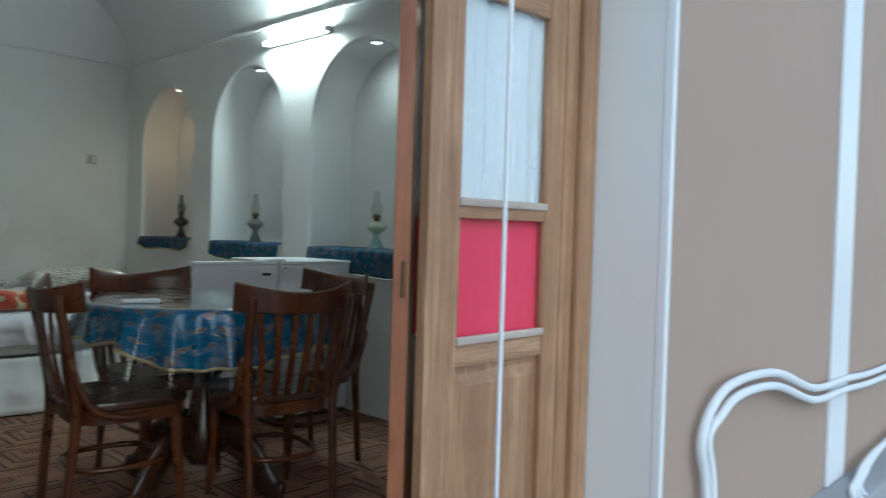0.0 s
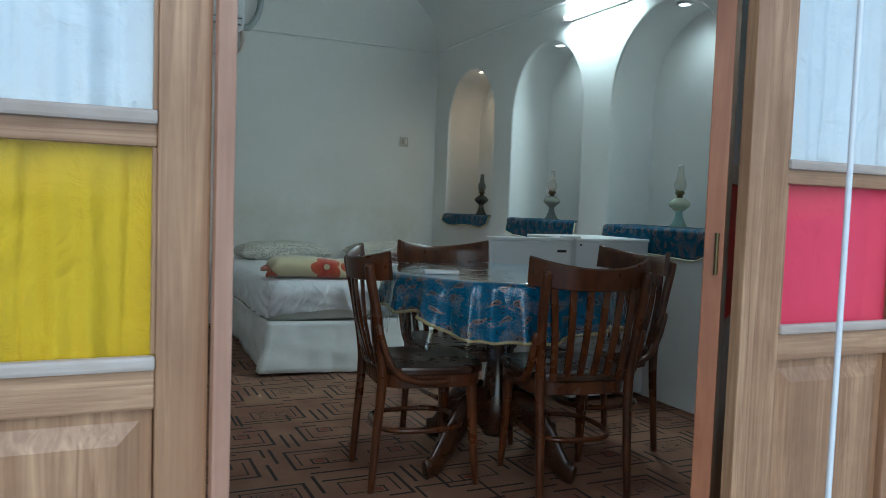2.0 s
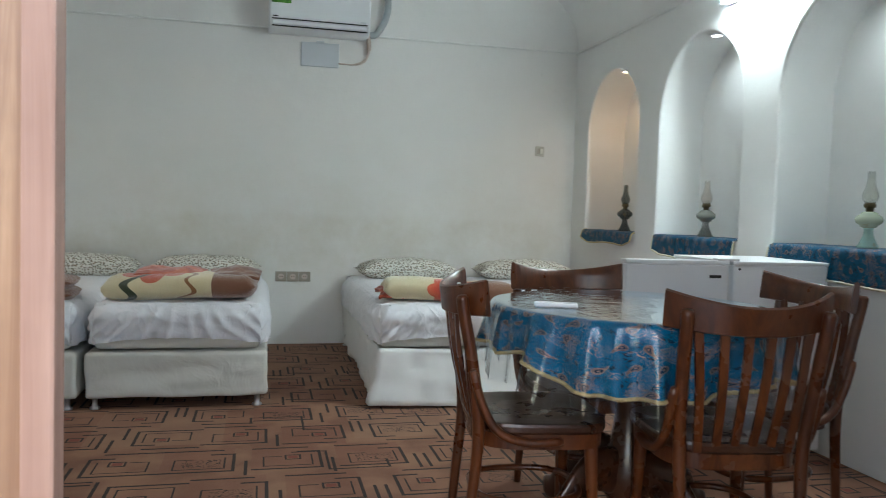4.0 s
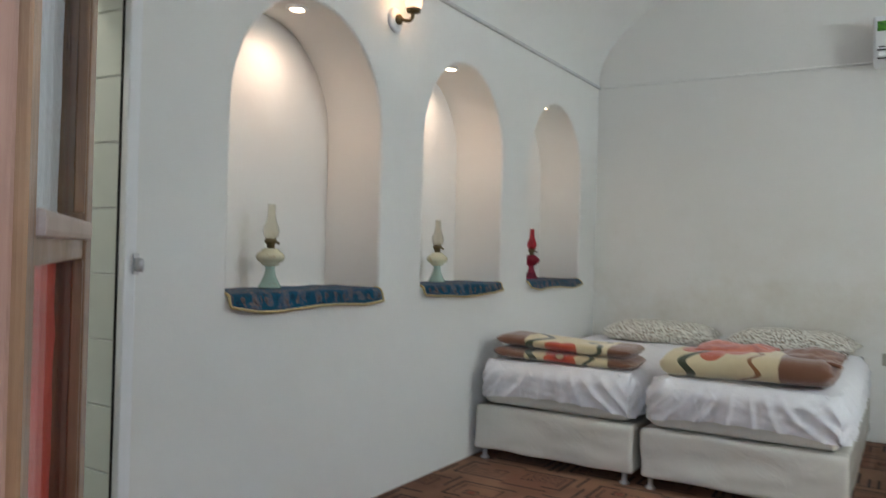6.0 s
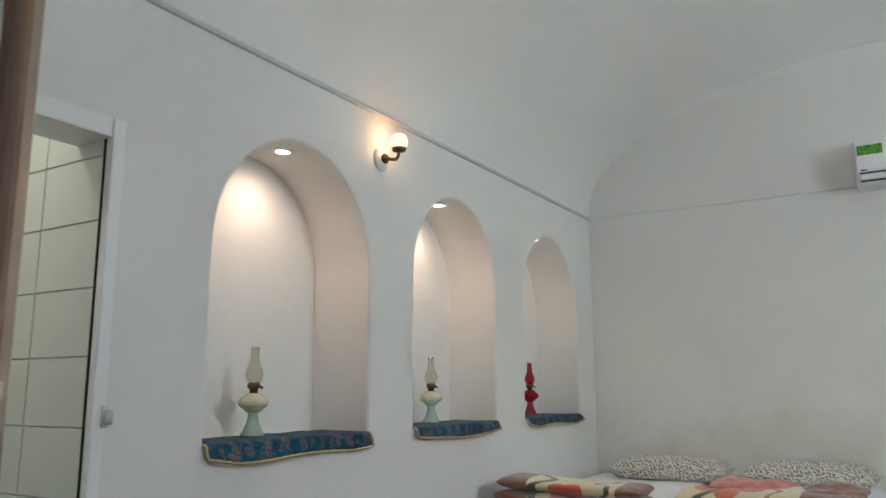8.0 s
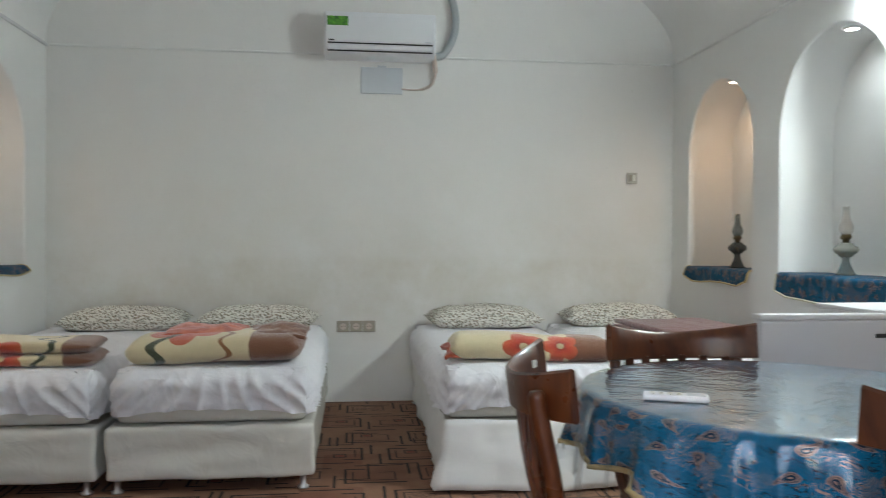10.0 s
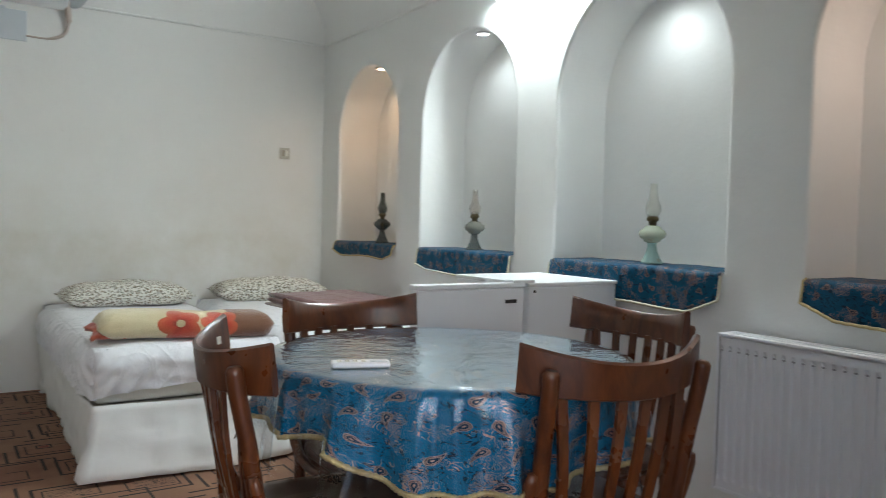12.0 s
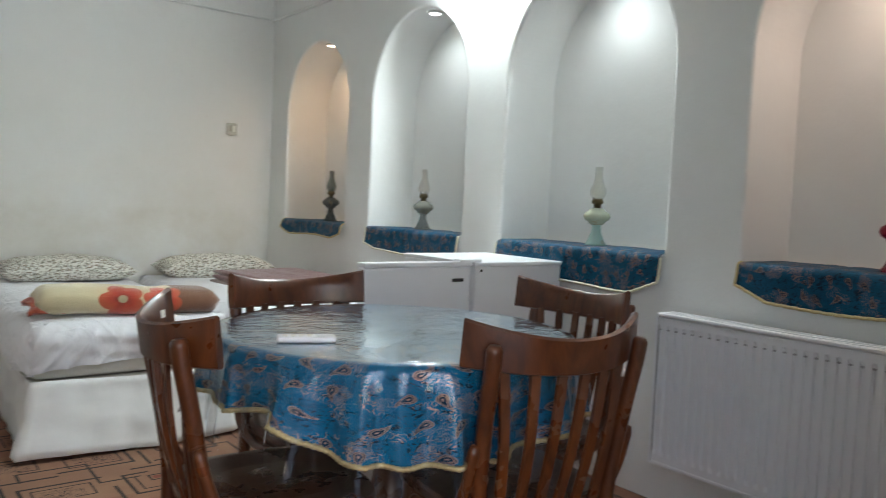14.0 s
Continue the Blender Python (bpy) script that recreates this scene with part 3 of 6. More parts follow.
def side_wall(name, side, x, niches, label, doorway=None):
    """A long wall with arched niches let into it, their arrises rounded, and a doorway where given."""
    bm = bmesh.new()
    y_end0, y_end1, z_top, rad = YF - 0.02, YB + 0.4, Z_MOULD + 0.3, 0.014

    def quad(*pts):
        bm.faces.new([bm.verts.new(p) for p in pts])

    def front(ya, za0, za1, yb, zb0, zb1):
        quad((x, ya, za0), (x, yb, zb0), (x, yb, zb1), (x, ya, za1))

    y = y_end0
    xb = x + side * DEPTH
    items = sorted([(n[1], n[2], n[3], False) for n in niches] + ([(*doorway, True)] if doorway else []))
    for y0, y1, top, is_door in items:
        if is_door:
            front(y, 0, z_top, y0, 0, z_top)
            front(y0, top, z_top, y1, top, z_top)
            xo = x + side * 0.16
            quad((x, y0, 0), (xo, y0, 0), (xo, y0, top), (x, y0, top))
            quad((x, y1, 0), (xo, y1, 0), (xo, y1, top), (x, y1, top))
            quad((x, y0, top), (xo, y0, top), (xo, y1, top), (x, y1, top))
            y = y1
            continue
        drop = (y1 - y0) / 2 * 1.08
        mid, half = (y0 + y1) / 2, (y1 - y0) / 2
        front(y, 0, z_top, y0 - rad, 0, z_top)
        # outline from the sill up one jamb, over the arch and down the other
        rim = [(mid - half, SILL)] + [(mid - half * math.cos(math.pi * k / 72), top - drop + drop * math.sin(math.pi * k / 72)) for k in range(73)] + [(mid + half, SILL)]
        rings = []
        for k in range(5):
            a = math.pi / 2 * k / 4
            grow, deep = rad * (1 - math.sin(a)), rad * (1 - math.cos(a))
            s_y, s_z = (half + grow) / half, (drop + grow) / drop
            rings.append([(x + side * deep, mid + (p - mid) * s_y, q if q <= top - drop else top - drop + (q - top + drop) * s_z) for p, q in rim])
        rings.append([(xb, p, q) for p, q in rim])
        for a, b in zip(rings, rings[1:]):
            for p, q, r, s in zip(a, a[1:], b[1:], b):
                quad(p, q, r, s)
        outer = rings[0]
        for p, q in zip(outer[1:-1], outer[2:-1]):
            front(p[1], p[2], z_top, q[1], q[2], z_top)
            quad((xb, p[1] * 0 + mid + (p[1] - mid) * half / (half + rad), SILL), (xb, mid + (q[1] - mid) * half / (half + rad), SILL),
                 (xb, mid + (q[1] - mid) * half / (half + rad), top - drop + (q[2] - top + drop) * drop / (drop + rad)), (xb, mid + (p[1] - mid) * half / (half + rad), top - drop + (p[2] - top + drop) * drop / (drop + rad)))
        front(y0 - rad, 0, SILL, y1 + rad, 0, SILL)
        quad((x, y0 - rad, SILL), (x, y1 + rad, SILL), (xb, y1, SILL), (xb, y0, SILL))
        y = y1 + rad
    front(y, 0, z_top, y_end1, 0, z_top)
    xo = x + side * 0.5
    if doorway:
        d0, d1, dt = doorway
        for a, b, z0, z1 in ((y_end0, d0, 0, z_top), (d1, y_end1, 0, z_top), (d0, d1, dt, z_top)):
            xq = x + side * 0.16 if b <= d1 + 0.001 else xo
            quad((xq, a, z0), (xq, b, z0), (xq, b, z1), (xq, a, z1))
        quad((x + side * 0.16, d1, 0), (xo, d1, 0), (xo, d1, z_top), (x + side * 0.16, d1, z_top))
    else:
        quad((xo, y_end0, 0), (xo, y_end1, 0), (xo, y_end1, z_top), (xo, y_end0, z_top))
    quad((x, y_end0, z_top), (x, y_end1, z_top), (xo, y_end1, z_top), (xo, y_end0, z_top))
    bmesh.ops.remove_doubles(bm, verts=bm.verts, dist=0.0005)
    ob = structure(name, bm, WHITE, label, "wall")
    return ob


DOORWAY = (2.72, 3.435, 1.876)
side_wall("wall_west", -1, XL, [n for n in NICHES.values() if n[0] < 0], "white plastered wall with three lit arched niches", DOORWAY)
side_wall("wall_east", 1, XR, [n for n in NICHES.values() if n[0] > 0], "white plastered wall with four lit arched niches")
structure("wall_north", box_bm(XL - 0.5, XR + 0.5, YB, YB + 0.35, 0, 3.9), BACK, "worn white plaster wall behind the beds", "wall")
structure("floor", box_bm(XL - 0.02, XR + 0.02, YO - 0.1, YB + 0.02, -0.08, 0.0), CARPET, "floor with brown geometric printed carpet", "floor")


def vault_z(x):
    q = (x - (XL + XR) / 2) / ((XR - XL) / 2)
    return Z_MOULD + 0.04 + (Z_PEAK - Z_MOULD - 0.04) * math.sqrt(max(0.0, 1 - min(1, q * q)))


vb = bmesh.new()
xs = [(XL + XR) / 2 - (XR - XL) / 2 * math.cos(math.pi * k / 48) for k in range(49)]
COVE = 0.85
steps = [(YF - 0.1, 1.0), (3.5, 1.0), (5.2, 1.0), (YB - COVE, 1.0)] + [(YB - COVE + COVE * math.sin(math.pi / 2 * k / 10) + (0.01 if k == 10 else 0), 1 - 0.26 * (1 - math.cos(math.pi / 2 * k / 10))) for k in range(1, 11)]
prev = None
for q in xs:
    row = [vb.verts.new((q, yy, Z_MOULD + 0.04 + (vault_z(q) - Z_MOULD - 0.04) * sc_z)) for yy, sc_z in steps]
    row += [vb.verts.new((q, yy, vault_z(q) + 0.25)) for yy in (YB + 0.02, YF - 0.1)]
    nrow = len(row)
    if prev:
        for k in range(nrow):
            vb.faces.new((prev[k], row[k], row[(k + 1) % nrow], prev[(k + 1) % nrow]))
    prev = row
structure("ceiling", vb, WHITE, "white plastered barrel vault ceiling", "ceiling", smooth=True)

# thin plaster moulding under the vault; the west run is coloured greyer than the rest
GREYTRIM = plaster("grey_plaster_moulding", (0.62, 0.62, 0.63), amount=0.2)
for nm, pts in (("trim_west", [(XL + 0.006, YF, Z_MOULD), (XL + 0.006, YB, Z_MOULD)]), ("trim_east", [(XR - 0.006, YF, Z_MOULD), (XR - 0.006, YB, Z_MOULD)]), ("trim_north", [(XL + 0.03, YB - 0.004, Z_MOULD), (XR - 0.03, YB - 0.004, Z_MOULD)])):
    structure(nm, sweep_bm(pts, 0.012 if nm != "trim_north" else 0.009, 8), GREYTRIM if nm == "trim_west" else WHITE, "thin white plaster moulding along the wall", "trim")

# the door wall: opening from DX0 to DX1
DX0, DX1, DTOP = 0.12, 2.368, 2.06
wb = bmesh.new()
add_box(wb, -3.0, DX0, YO, YF, 0, 4.2)
add_box(wb, DX0, DX1, YO, YF, DTOP + 0.08, 4.2)
add_box(wb, DX1, 7.5, YO, YF, 0, 4.2)
wall_s = structure("wall_south", wb, WHITE, "white plastered wall round the double door", "wall")
# outer face: pale reveal and tan render panels
structure("facade_panel_1", box_bm(DX1 + 0.020, 3.725, YO - 0.006, YO - 0.001, 0.09, 4.2, bevel=0.003), TAN, "tan rendered outside wall panel", "wall")
structure("facade_panel_2", box_bm(3.945, 7.5, YO - 0.012, YO - 0.002, 0.09, 4.2, bevel=0.003), TAN, "tan rendered outside wall panel", "wall")
structure("facade_panel_3", box_bm(-3.0, DX0 - 0.006, YO - 0.012, YO - 0.002, 0.09, 4.2, bevel=0.003), TAN, "tan rendered outside wall panel", "wall")
structure("corner_bead_1", box_bm(DX1 - 0.002, DX1 + 0.018, YO - 0.010, YO + 0.02, 0, 4.2, bevel=0.006), PAINT, "white painted corner strip beside the door", "trim")
structure("plaster_strip_1", box_bm(3.725, 3.945, YO - 0.02, YO, 0.105, 4.2, bevel=0.012), PAINT, "white painted vertical strip on the outside wall", "trim")
structure("plinth", box_bm(DX1 + 0.03, 7.5, YO - 0.16, YO, 0.0, 0.105, bevel=0.012), STONE, "pale stone plinth along the outside wall", "trim")
structure("ground", box_bm(-150, 150, -150, YO - 0.1, -0.12, -0.02), STONE, "pale paved courtyard ground", "ground")


# ---- the wooden double door: two fixed sides, two open leaves ----
Z_W0, Z_W1, Z_Y0, Z_Y1 = 1.132, 1.60, 0.815, 1.083


def curtain(x0, x1, z0, z1, y, waves, amp, phase):
    def f(u, v):
        x = x0 + (x1 - x0) * u
        q = waves * math.pi * u + phase + 0.8 * math.sin(4 * u + phase) + 0.12 * math.sin(3 * v + phase)
        w = 1 - 2 * abs(math.sin(q)) ** 0.55 + 0.35 * math.sin(waves * 5.3 * math.pi * u + 2 * phase + v) + 0.3 * noise.noise((u * 5, v * 5, phase))
        free = min(1.0, (1 - u) / 0.2)
        return (x, y - 0.008 * (1 - free) + amp * free * w * (0.75 + 0.25 * math.sin(2.2 * v + phase)) + 0.002 * noise.noise((x * 30, v * 9, phase)), z0 + (z1 - z0) * v)
    return grid_bm(f, 110, 24)


def door_panel(parent, x0, x1, s0, s1, pane_mat, pane_label, phase, flip=False):
    """Stiles, rails, panes and raised panel between x0 and x1; the glazed face is y = 0, or y = TH when flipped."""
    g0, g1 = x0 + s0, x1 - s1
    up_wood, cross_wood = (LEAF_PINE, LEAF_PINE_H) if flip else (PINE, PINE_H)
    TH, rc = (0.034, 0.018) if flip else (0.024, 0.010)

    def slab(xa, xb, ya, yb, za, zb, bevel=0.0):
        ya, yb = (TH - yb, TH - ya) if flip else (ya, yb)
        return box_bm(xa, xb, ya, yb, za, zb, bevel=bevel)

    part("stile", slab(x0, g0, 0, TH, 0.03, 2.0, 0.004), up_wood, parent)
    part("stile", slab(g1, x1, 0, TH, 0.03, 2.0, 0.004), up_wood, parent)
    for z0, z1 in ((0.03, 0.14), (0.745, 0.81), (1.088, 1.128), (1.605, 1.655), (1.95, 2.0)):
        part("rail", slab(g0, g1, 0.003, TH - 0.003, z0, z1, 0.004), cross_wood, parent)
    for z in (Z_Y0 - 0.004 - 0.006 * flip, Z_W0 - 0.003 - 0.008 * flip):
        part("bead", slab(g0, g1, -0.006, 0.011, z - 0.013, z + 0.006, 0.005), PALE_PINE, parent, "pale worn wooden glazing bead")
    for xa, xb in ((g0, g0 + 0.006), (g1 - 0.006, g1)):
        for za, zb in ((Z_Y0, Z_Y1 + 0.004), (Z_W0, Z_W1 + 0.004)):
            part("bead", slab(xa, xb, 0.002, 0.013, za + 0.003, zb, 0.002), up_wood, parent, "narrow wooden glazing bead")
    pn = slab(g0 + 0.002, g1 - 0.002, 0.016, 0.022, 0.14, 0.745)
    zf0, zf1 = 0.185, 0.70
    xi0, xi1 = g0 + 0.045, g1 - 0.045
    ya, yb = (0.0155, 0.004) if not flip else (TH - 0.0155, TH - 0.004)
    a = [pn.verts.new(p) for p in ((xi0 - 0.028, ya, zf0 - 0.028), (xi1 + 0.028, ya, zf0 - 0.028), (xi1 + 0.028, ya, zf1 + 0.028), (xi0 - 0.028, ya, zf1 + 0.028))]
    b = [pn.verts.new(p) for p in ((xi0, yb, zf0), (xi1, yb, zf0), (xi1, yb, zf1), (xi0, yb, zf1))]
    for k in range(4):
        pn.faces.new((a[k], a[(k + 1) % 4], b[(k + 1) % 4], b[k]))
    pn.faces.new(b)
    part("raised_panel", pn, up_wood, parent)
    for z0, z1, mat_c, lab in ((Z_Y0, Z_Y1, pane_mat, pane_label), (Z_W0, Z_W1, NET, "white curtain behind the glass"), (1.66, 1.945, NET, "white curtain behind the glass")):
        glass = part("pane", slab(g0, g1, rc, rc + 0.003, z0 - 0.006, z1 + 0.006), GLASS, parent, "clear glass pane")
        glass.visible_shadow = False
        flat = mat_c is PINK or flip
        side_x = -0.001 if flip else 0.012
        yc = (0.030 if flat else 0.031) if not flip else TH - rc - 0.009
        part("curtain", curtain(g0 - side_x, g1 + side_x, z0 - 0.006, z1 + 0.006, yc, 1.4 if flat else 3.2, 0.002 if flat else 0.012, phase + z0), mat_c, parent, lab, smooth=True)


YD = 2.195
side_l = thing("door_1", pose(0, YD, 0), "fixed pine door side with white and yellow curtained panes", "door", kind="structure")
door_panel(side_l, 0.30, 0.776, 0.095, 0.067, YELLOW, "yellow pleated curtain behind the glass", 0.7)
part("post", box_bm(0.778, 0.802, -0.030, 0.001, 0, 2.06, bevel=0.003), ROSE_PINE, side_l)
part("post", box_bm(DX0 + 0.002, 0.298, -0.012, 0.022, 0, 2.06, bevel=0.004), PINE, side_l)
side_r = thing("door_2", pose(0, YD, 0), "fixed pine door side with white and pink curtained panes", "door", kind="structure")
door_panel(side_r, 1.772, 2.235, 0.064, 0.068, PINK, "pink cloth behind the glass", 2.1)
part("post", box_bm(1.730, 1.770, -0.006, 0.022, 0, 2.06, bevel=0.003), PINE, side_r)
part("post", box_bm(2.237, 2.292, -0.004, 0.022, 0, 2.06, bevel=0.006), PINE, side_r)
part("post", box_bm(2.294, DX1 - 0.002, -0.02, 0.022, 0, 2.06, bevel=0.008), PINE, side_r)
structure("door_head", box_bm(DX0, DX1, YD - 0.012, YD + 0.06, 2.062, DTOP + 0.078, bevel=0.004), PINE_H, "pine head of the door frame", "trim")
structure("threshold", box_bm(DX0 + 0.001, DX1 - 0.001, YD - 0.02, YF + 0.01, -0.005, 0.012, bevel=0.003), STONE, "pale stone door threshold", "trim")


def handle(parent, x, y, z, out):
    """Steel lever on a long plate; out = -1 towards the outer face."""
    pl = part("lock_plate", box_bm(x - 0.02, x + 0.02, y - 0.004, y + 0.004, z - 0.155, z + 0.096, bevel=0.0038, seg=3), CHROME, parent, "brushed steel lock plate")
    pts = smooth_path([(x, y, z), (x, y + out * 0.045, z), (x - 0.006, y + out * 0.056, z), (x - 0.028, y + out * 0.056, z + 0.010), (x - 0.058, y + out * 0.048, z + 0.012), (x - 0.082, y + out * 0.042, z + 0.002)], 6)
    part("lever", sweep_bm(pts, [0.008] * 12 + [0.0095] * (len(pts) - 13) + [0.007], 12, flat=0.9), CHROME, pl, smooth=True)
    key = part("keyhole", box_bm(x - 0.004, x + 0.004, y + out * 0.0038, y + out * 0.0048, z - 0.085, z - 0.05), BLACK, pl)
    for dz in (-0.142, 0.084):
        part("screw", lathe_bm([(0.006, -0.002), (0.005, 0.003)], 12), BRASS, pl).matrix_basis = pose(x, y + out * 0.004, z + dz, 90, 0, 0)


def leaf(name, m, mirror, pane_mat, label):
    ob = thing(name, m, label, "door", kind="structure")
    w = 0.468
    x0, x1 = (0.0, w) if mirror > 0 else (-w, -0.03)
    door_panel(ob, x0, x1, 0.07 if mirror > 0 else 0.062, 0.07 if mirror > 0 else 0.045, pane_mat, "coloured cloth behind the glass", 1.3, flip=True)
    edge = x1 if mirror > 0 else x0
    part("meeting_strip", box_bm(edge - (0.001 if mirror > 0 else 0.014), edge + (0.014 if mirror > 0 else 0.001), 0.004, 0.030, 0.03, 2.0, bevel=0.004), RED_PINE, ob, "reddish worn door edge strip")
    hinge_x = x0 if mirror > 0 else x1
    part("hinge_stile_edge", box_bm(min(hinge_x, hinge_x - 0.006 * mirror), max(hinge_x, hinge_x - 0.006 * mirror), -0.001, 0.035, 0.025, 2.005, bevel=0.002), RED_PINE, ob, "reddish door edge")
    for z in (0.35, 0.95, 1.75):
        part("hinge", lathe_bm([(0.004, -0.04), (0.004, 0.04)], 12, at=(hinge_x - 0.010 * mirror, 0.011, z)), BRASS, ob)
    if mirror > 0:
        handle(ob, edge - 0.035, 0.038, 0.982, 1)
    return ob


# each leaf turns on its hinge, opened back into the room
leaf("door_3", pose(1.725, 2.238, 0, 0, 0, 37), 1, RED, "open pine door leaf with steel lever handle")
leaf("door_4", pose(0.751, 2.186, 0, 0, 0, -38.2), -1, RED, "open pine door leaf with red curtained pane")

# ---- bathroom behind the west doorway ----
BX = -2.05
structure("bathroom_wall_1", box_bm(BX - 0.1, BX, 2.0, 3.72, 0, 2.6), GROUT, "bathroom wall behind pale glazed tiles", "wall")
structure("bathroom_wall_2", box_bm(BX, XL - 0.162, 3.437, 3.72, 0, 2.6), GROUT, "bathroom wall behind pale glazed tiles", "wall")
structure("bathroom_wall_3", box_bm(BX, XL - 0.16, 2.0, 2.1, 0, 2.6), WHITE, "plain bathroom wall", "wall")
structure("bathroom_ceiling", box_bm(BX - 0.1, XL - 0.161, 2.0, 3.72, 2.6, 2.7), WHITE, "white bathroom ceiling", "ceiling")
structure("bathroom_floor", box_bm(BX - 0.1, XL - 0.02, 2.0, 3.72, -0.08, -0.005), TILE, "pale tiled bathroom floor", "floor")
# Unseen fill light added to brighten the tiles; it belongs to no fitting.
lamp("bathroom_fill", "AREA", 1.5, (1.0, 0.97, 0.85), look((-1.45, 2.75, 2.56), (-1.45, 2.75, 0)), size=(0.3, 0.3))
frame_w = thing("door_5", pose(0, 0, 0), "white metal bathroom door frame, standing open", "door", kind="structure")
for nm, b in (("jamb", (XL - 0.020, XL + 0.012, DOORWAY[1] - 0.010, DOORWAY[1] + 0.032, 0, DOORWAY[2] + 0.05)), ("jamb", (XL - 0.17, XL + 0.012, DOORWAY[0] - 0.055, DOORWAY[0] + 0.012, 0, DOORWAY[2] + 0.05)), ("head", (XL - 0.168, XL + 0.010, DOORWAY[0] + 0.012, DOORWAY[1] - 0.012, DOORWAY[2] - 0.012, DOORWAY[2] + 0.05))):
    part(nm, box_bm(*b, bevel=0.006), PAINT, frame_w)
part("strike_plate", box_bm(XL + 0.011, XL + 0.017, 3.452, 3.474, 1.01, 1.075, bevel=0.003), CHROME, frame_w)
part("latch", lathe_bm([(0.011, -0.02), (0.014, -0.012), (0.014, 0.012), (0.011, 0.02)], 14, at=(XL + 0.028, 3.465, 1.04)), CHROME, frame_w, smooth=True)
part("seal", box_bm(XL - 0.026, XL - 0.021, DOORWAY[1] - 0.014, DOORWAY[1] - 0.009, 0, DOORWAY[2] - 0.012), BLACK, frame_w)


# ---- beds ----
def mattress_shell(x0, x1, y0, y1, z0, z1, seed, arch=0.045, wrinkle=1.0):
    """A fitted sheet over a mattress: rounded top, wrinkled sides, hem that rises in the middle of the front."""
    w, l = x1 - x0, y1 - y0
    per = 2 * (w + l)

    def rim(s):
        d = s * per
        if d < w:
            return (x0 + d, y0), (0, -1), d / w, 0
        d -= w
        if d < l:
            return (x1, y0 + d), (1, 0), d / l, 1
        d -= l
        if d < w:
            return (x1 - d, y1), (0, 1), d / w, 2
        d -= w
        return (x0, y1 - d), (-1, 0), d / l, 3

    def side(u, v):
        (px, py), (nx, ny), t, k = rim(u % 1.0)
        lift = arch * math.sin(math.pi * t) ** 0.6 if k == 0 else 0.02 * math.sin(math.pi * t)
        z = (z0 + lift) + (z1 - 0.0 - z0 - lift) * v
        round_in = 0.065 * max(0.0, (v - 0.58) / 0.42) ** 2
        lean = (t - 0.5) * 2
        fan = 1 - 2 * abs(math.sin(23 * t * (w if k % 2 == 0 else l) + 9.5 * lean * v + 2.2 * noise.noise((px * 4, py * 4, seed)) + seed)) ** 0.7
        fold = noise.noise((px * 6 + 5 * v + seed, py * 6 - 3 * v, seed)) * 0.008 + 0.027 * fan * (0.45 + abs(noise.noise((px * 3.1, py * 3.1, seed + 4)))) + 0.005 * noise.noise((px * 22 + 8 * lean * v, py * 22, 3 * v + seed))
        out = (fold * wrinkle * (0.25 + 0.75 * (1 - v)) * min(1.0, (1.02 - v) * 5) - 0.010 * (1 - v) - round_in)
        cx, cy = (x0 + x1) / 2, (y0 + y1) / 2
        corner = 0.05 * (abs(px - cx) / (w / 2)) ** 14 * (abs(py - cy) / (l / 2)) ** 14
        return (px + nx * out - (corner * (1 if px > cx else -1)), py + ny * out - (corner * (1 if py > cy else -1)), z)

    nu = 520
    bm = grid_bm(side, nu, 18, close_u=True)
    ins = 0.050

    def top(u, v):
        x, y = x0 + ins + (w - 2 * ins) * u, y0 + ins + (l - 2 * ins) * v
        e = min(u, 1 - u, v, 1 - v)
        return (x, y, z1 - 0.010 * max(0.0, 1 - e * 30) + 0.014 * math.sin(min(1, e * 7) * math.pi / 2) + 0.012 * noise.noise((x * 2.6, y * 2.6, seed)) * min(1, e * 10) + 0.004 * noise.noise((x * 9, y * 9, seed)))
    grid_bm(top, 24, 40, bm)
    # close the joint between top and sides
    bmesh.ops.remove_doubles(bm, verts=bm.verts, dist=0.003)
    return bm


def inner_box(bm, x0, x1, y0, y1, z0, z1):
    return add_box(bm, x0, x1, y0, y1, z0, z1, bevel=0.03, seg=3)


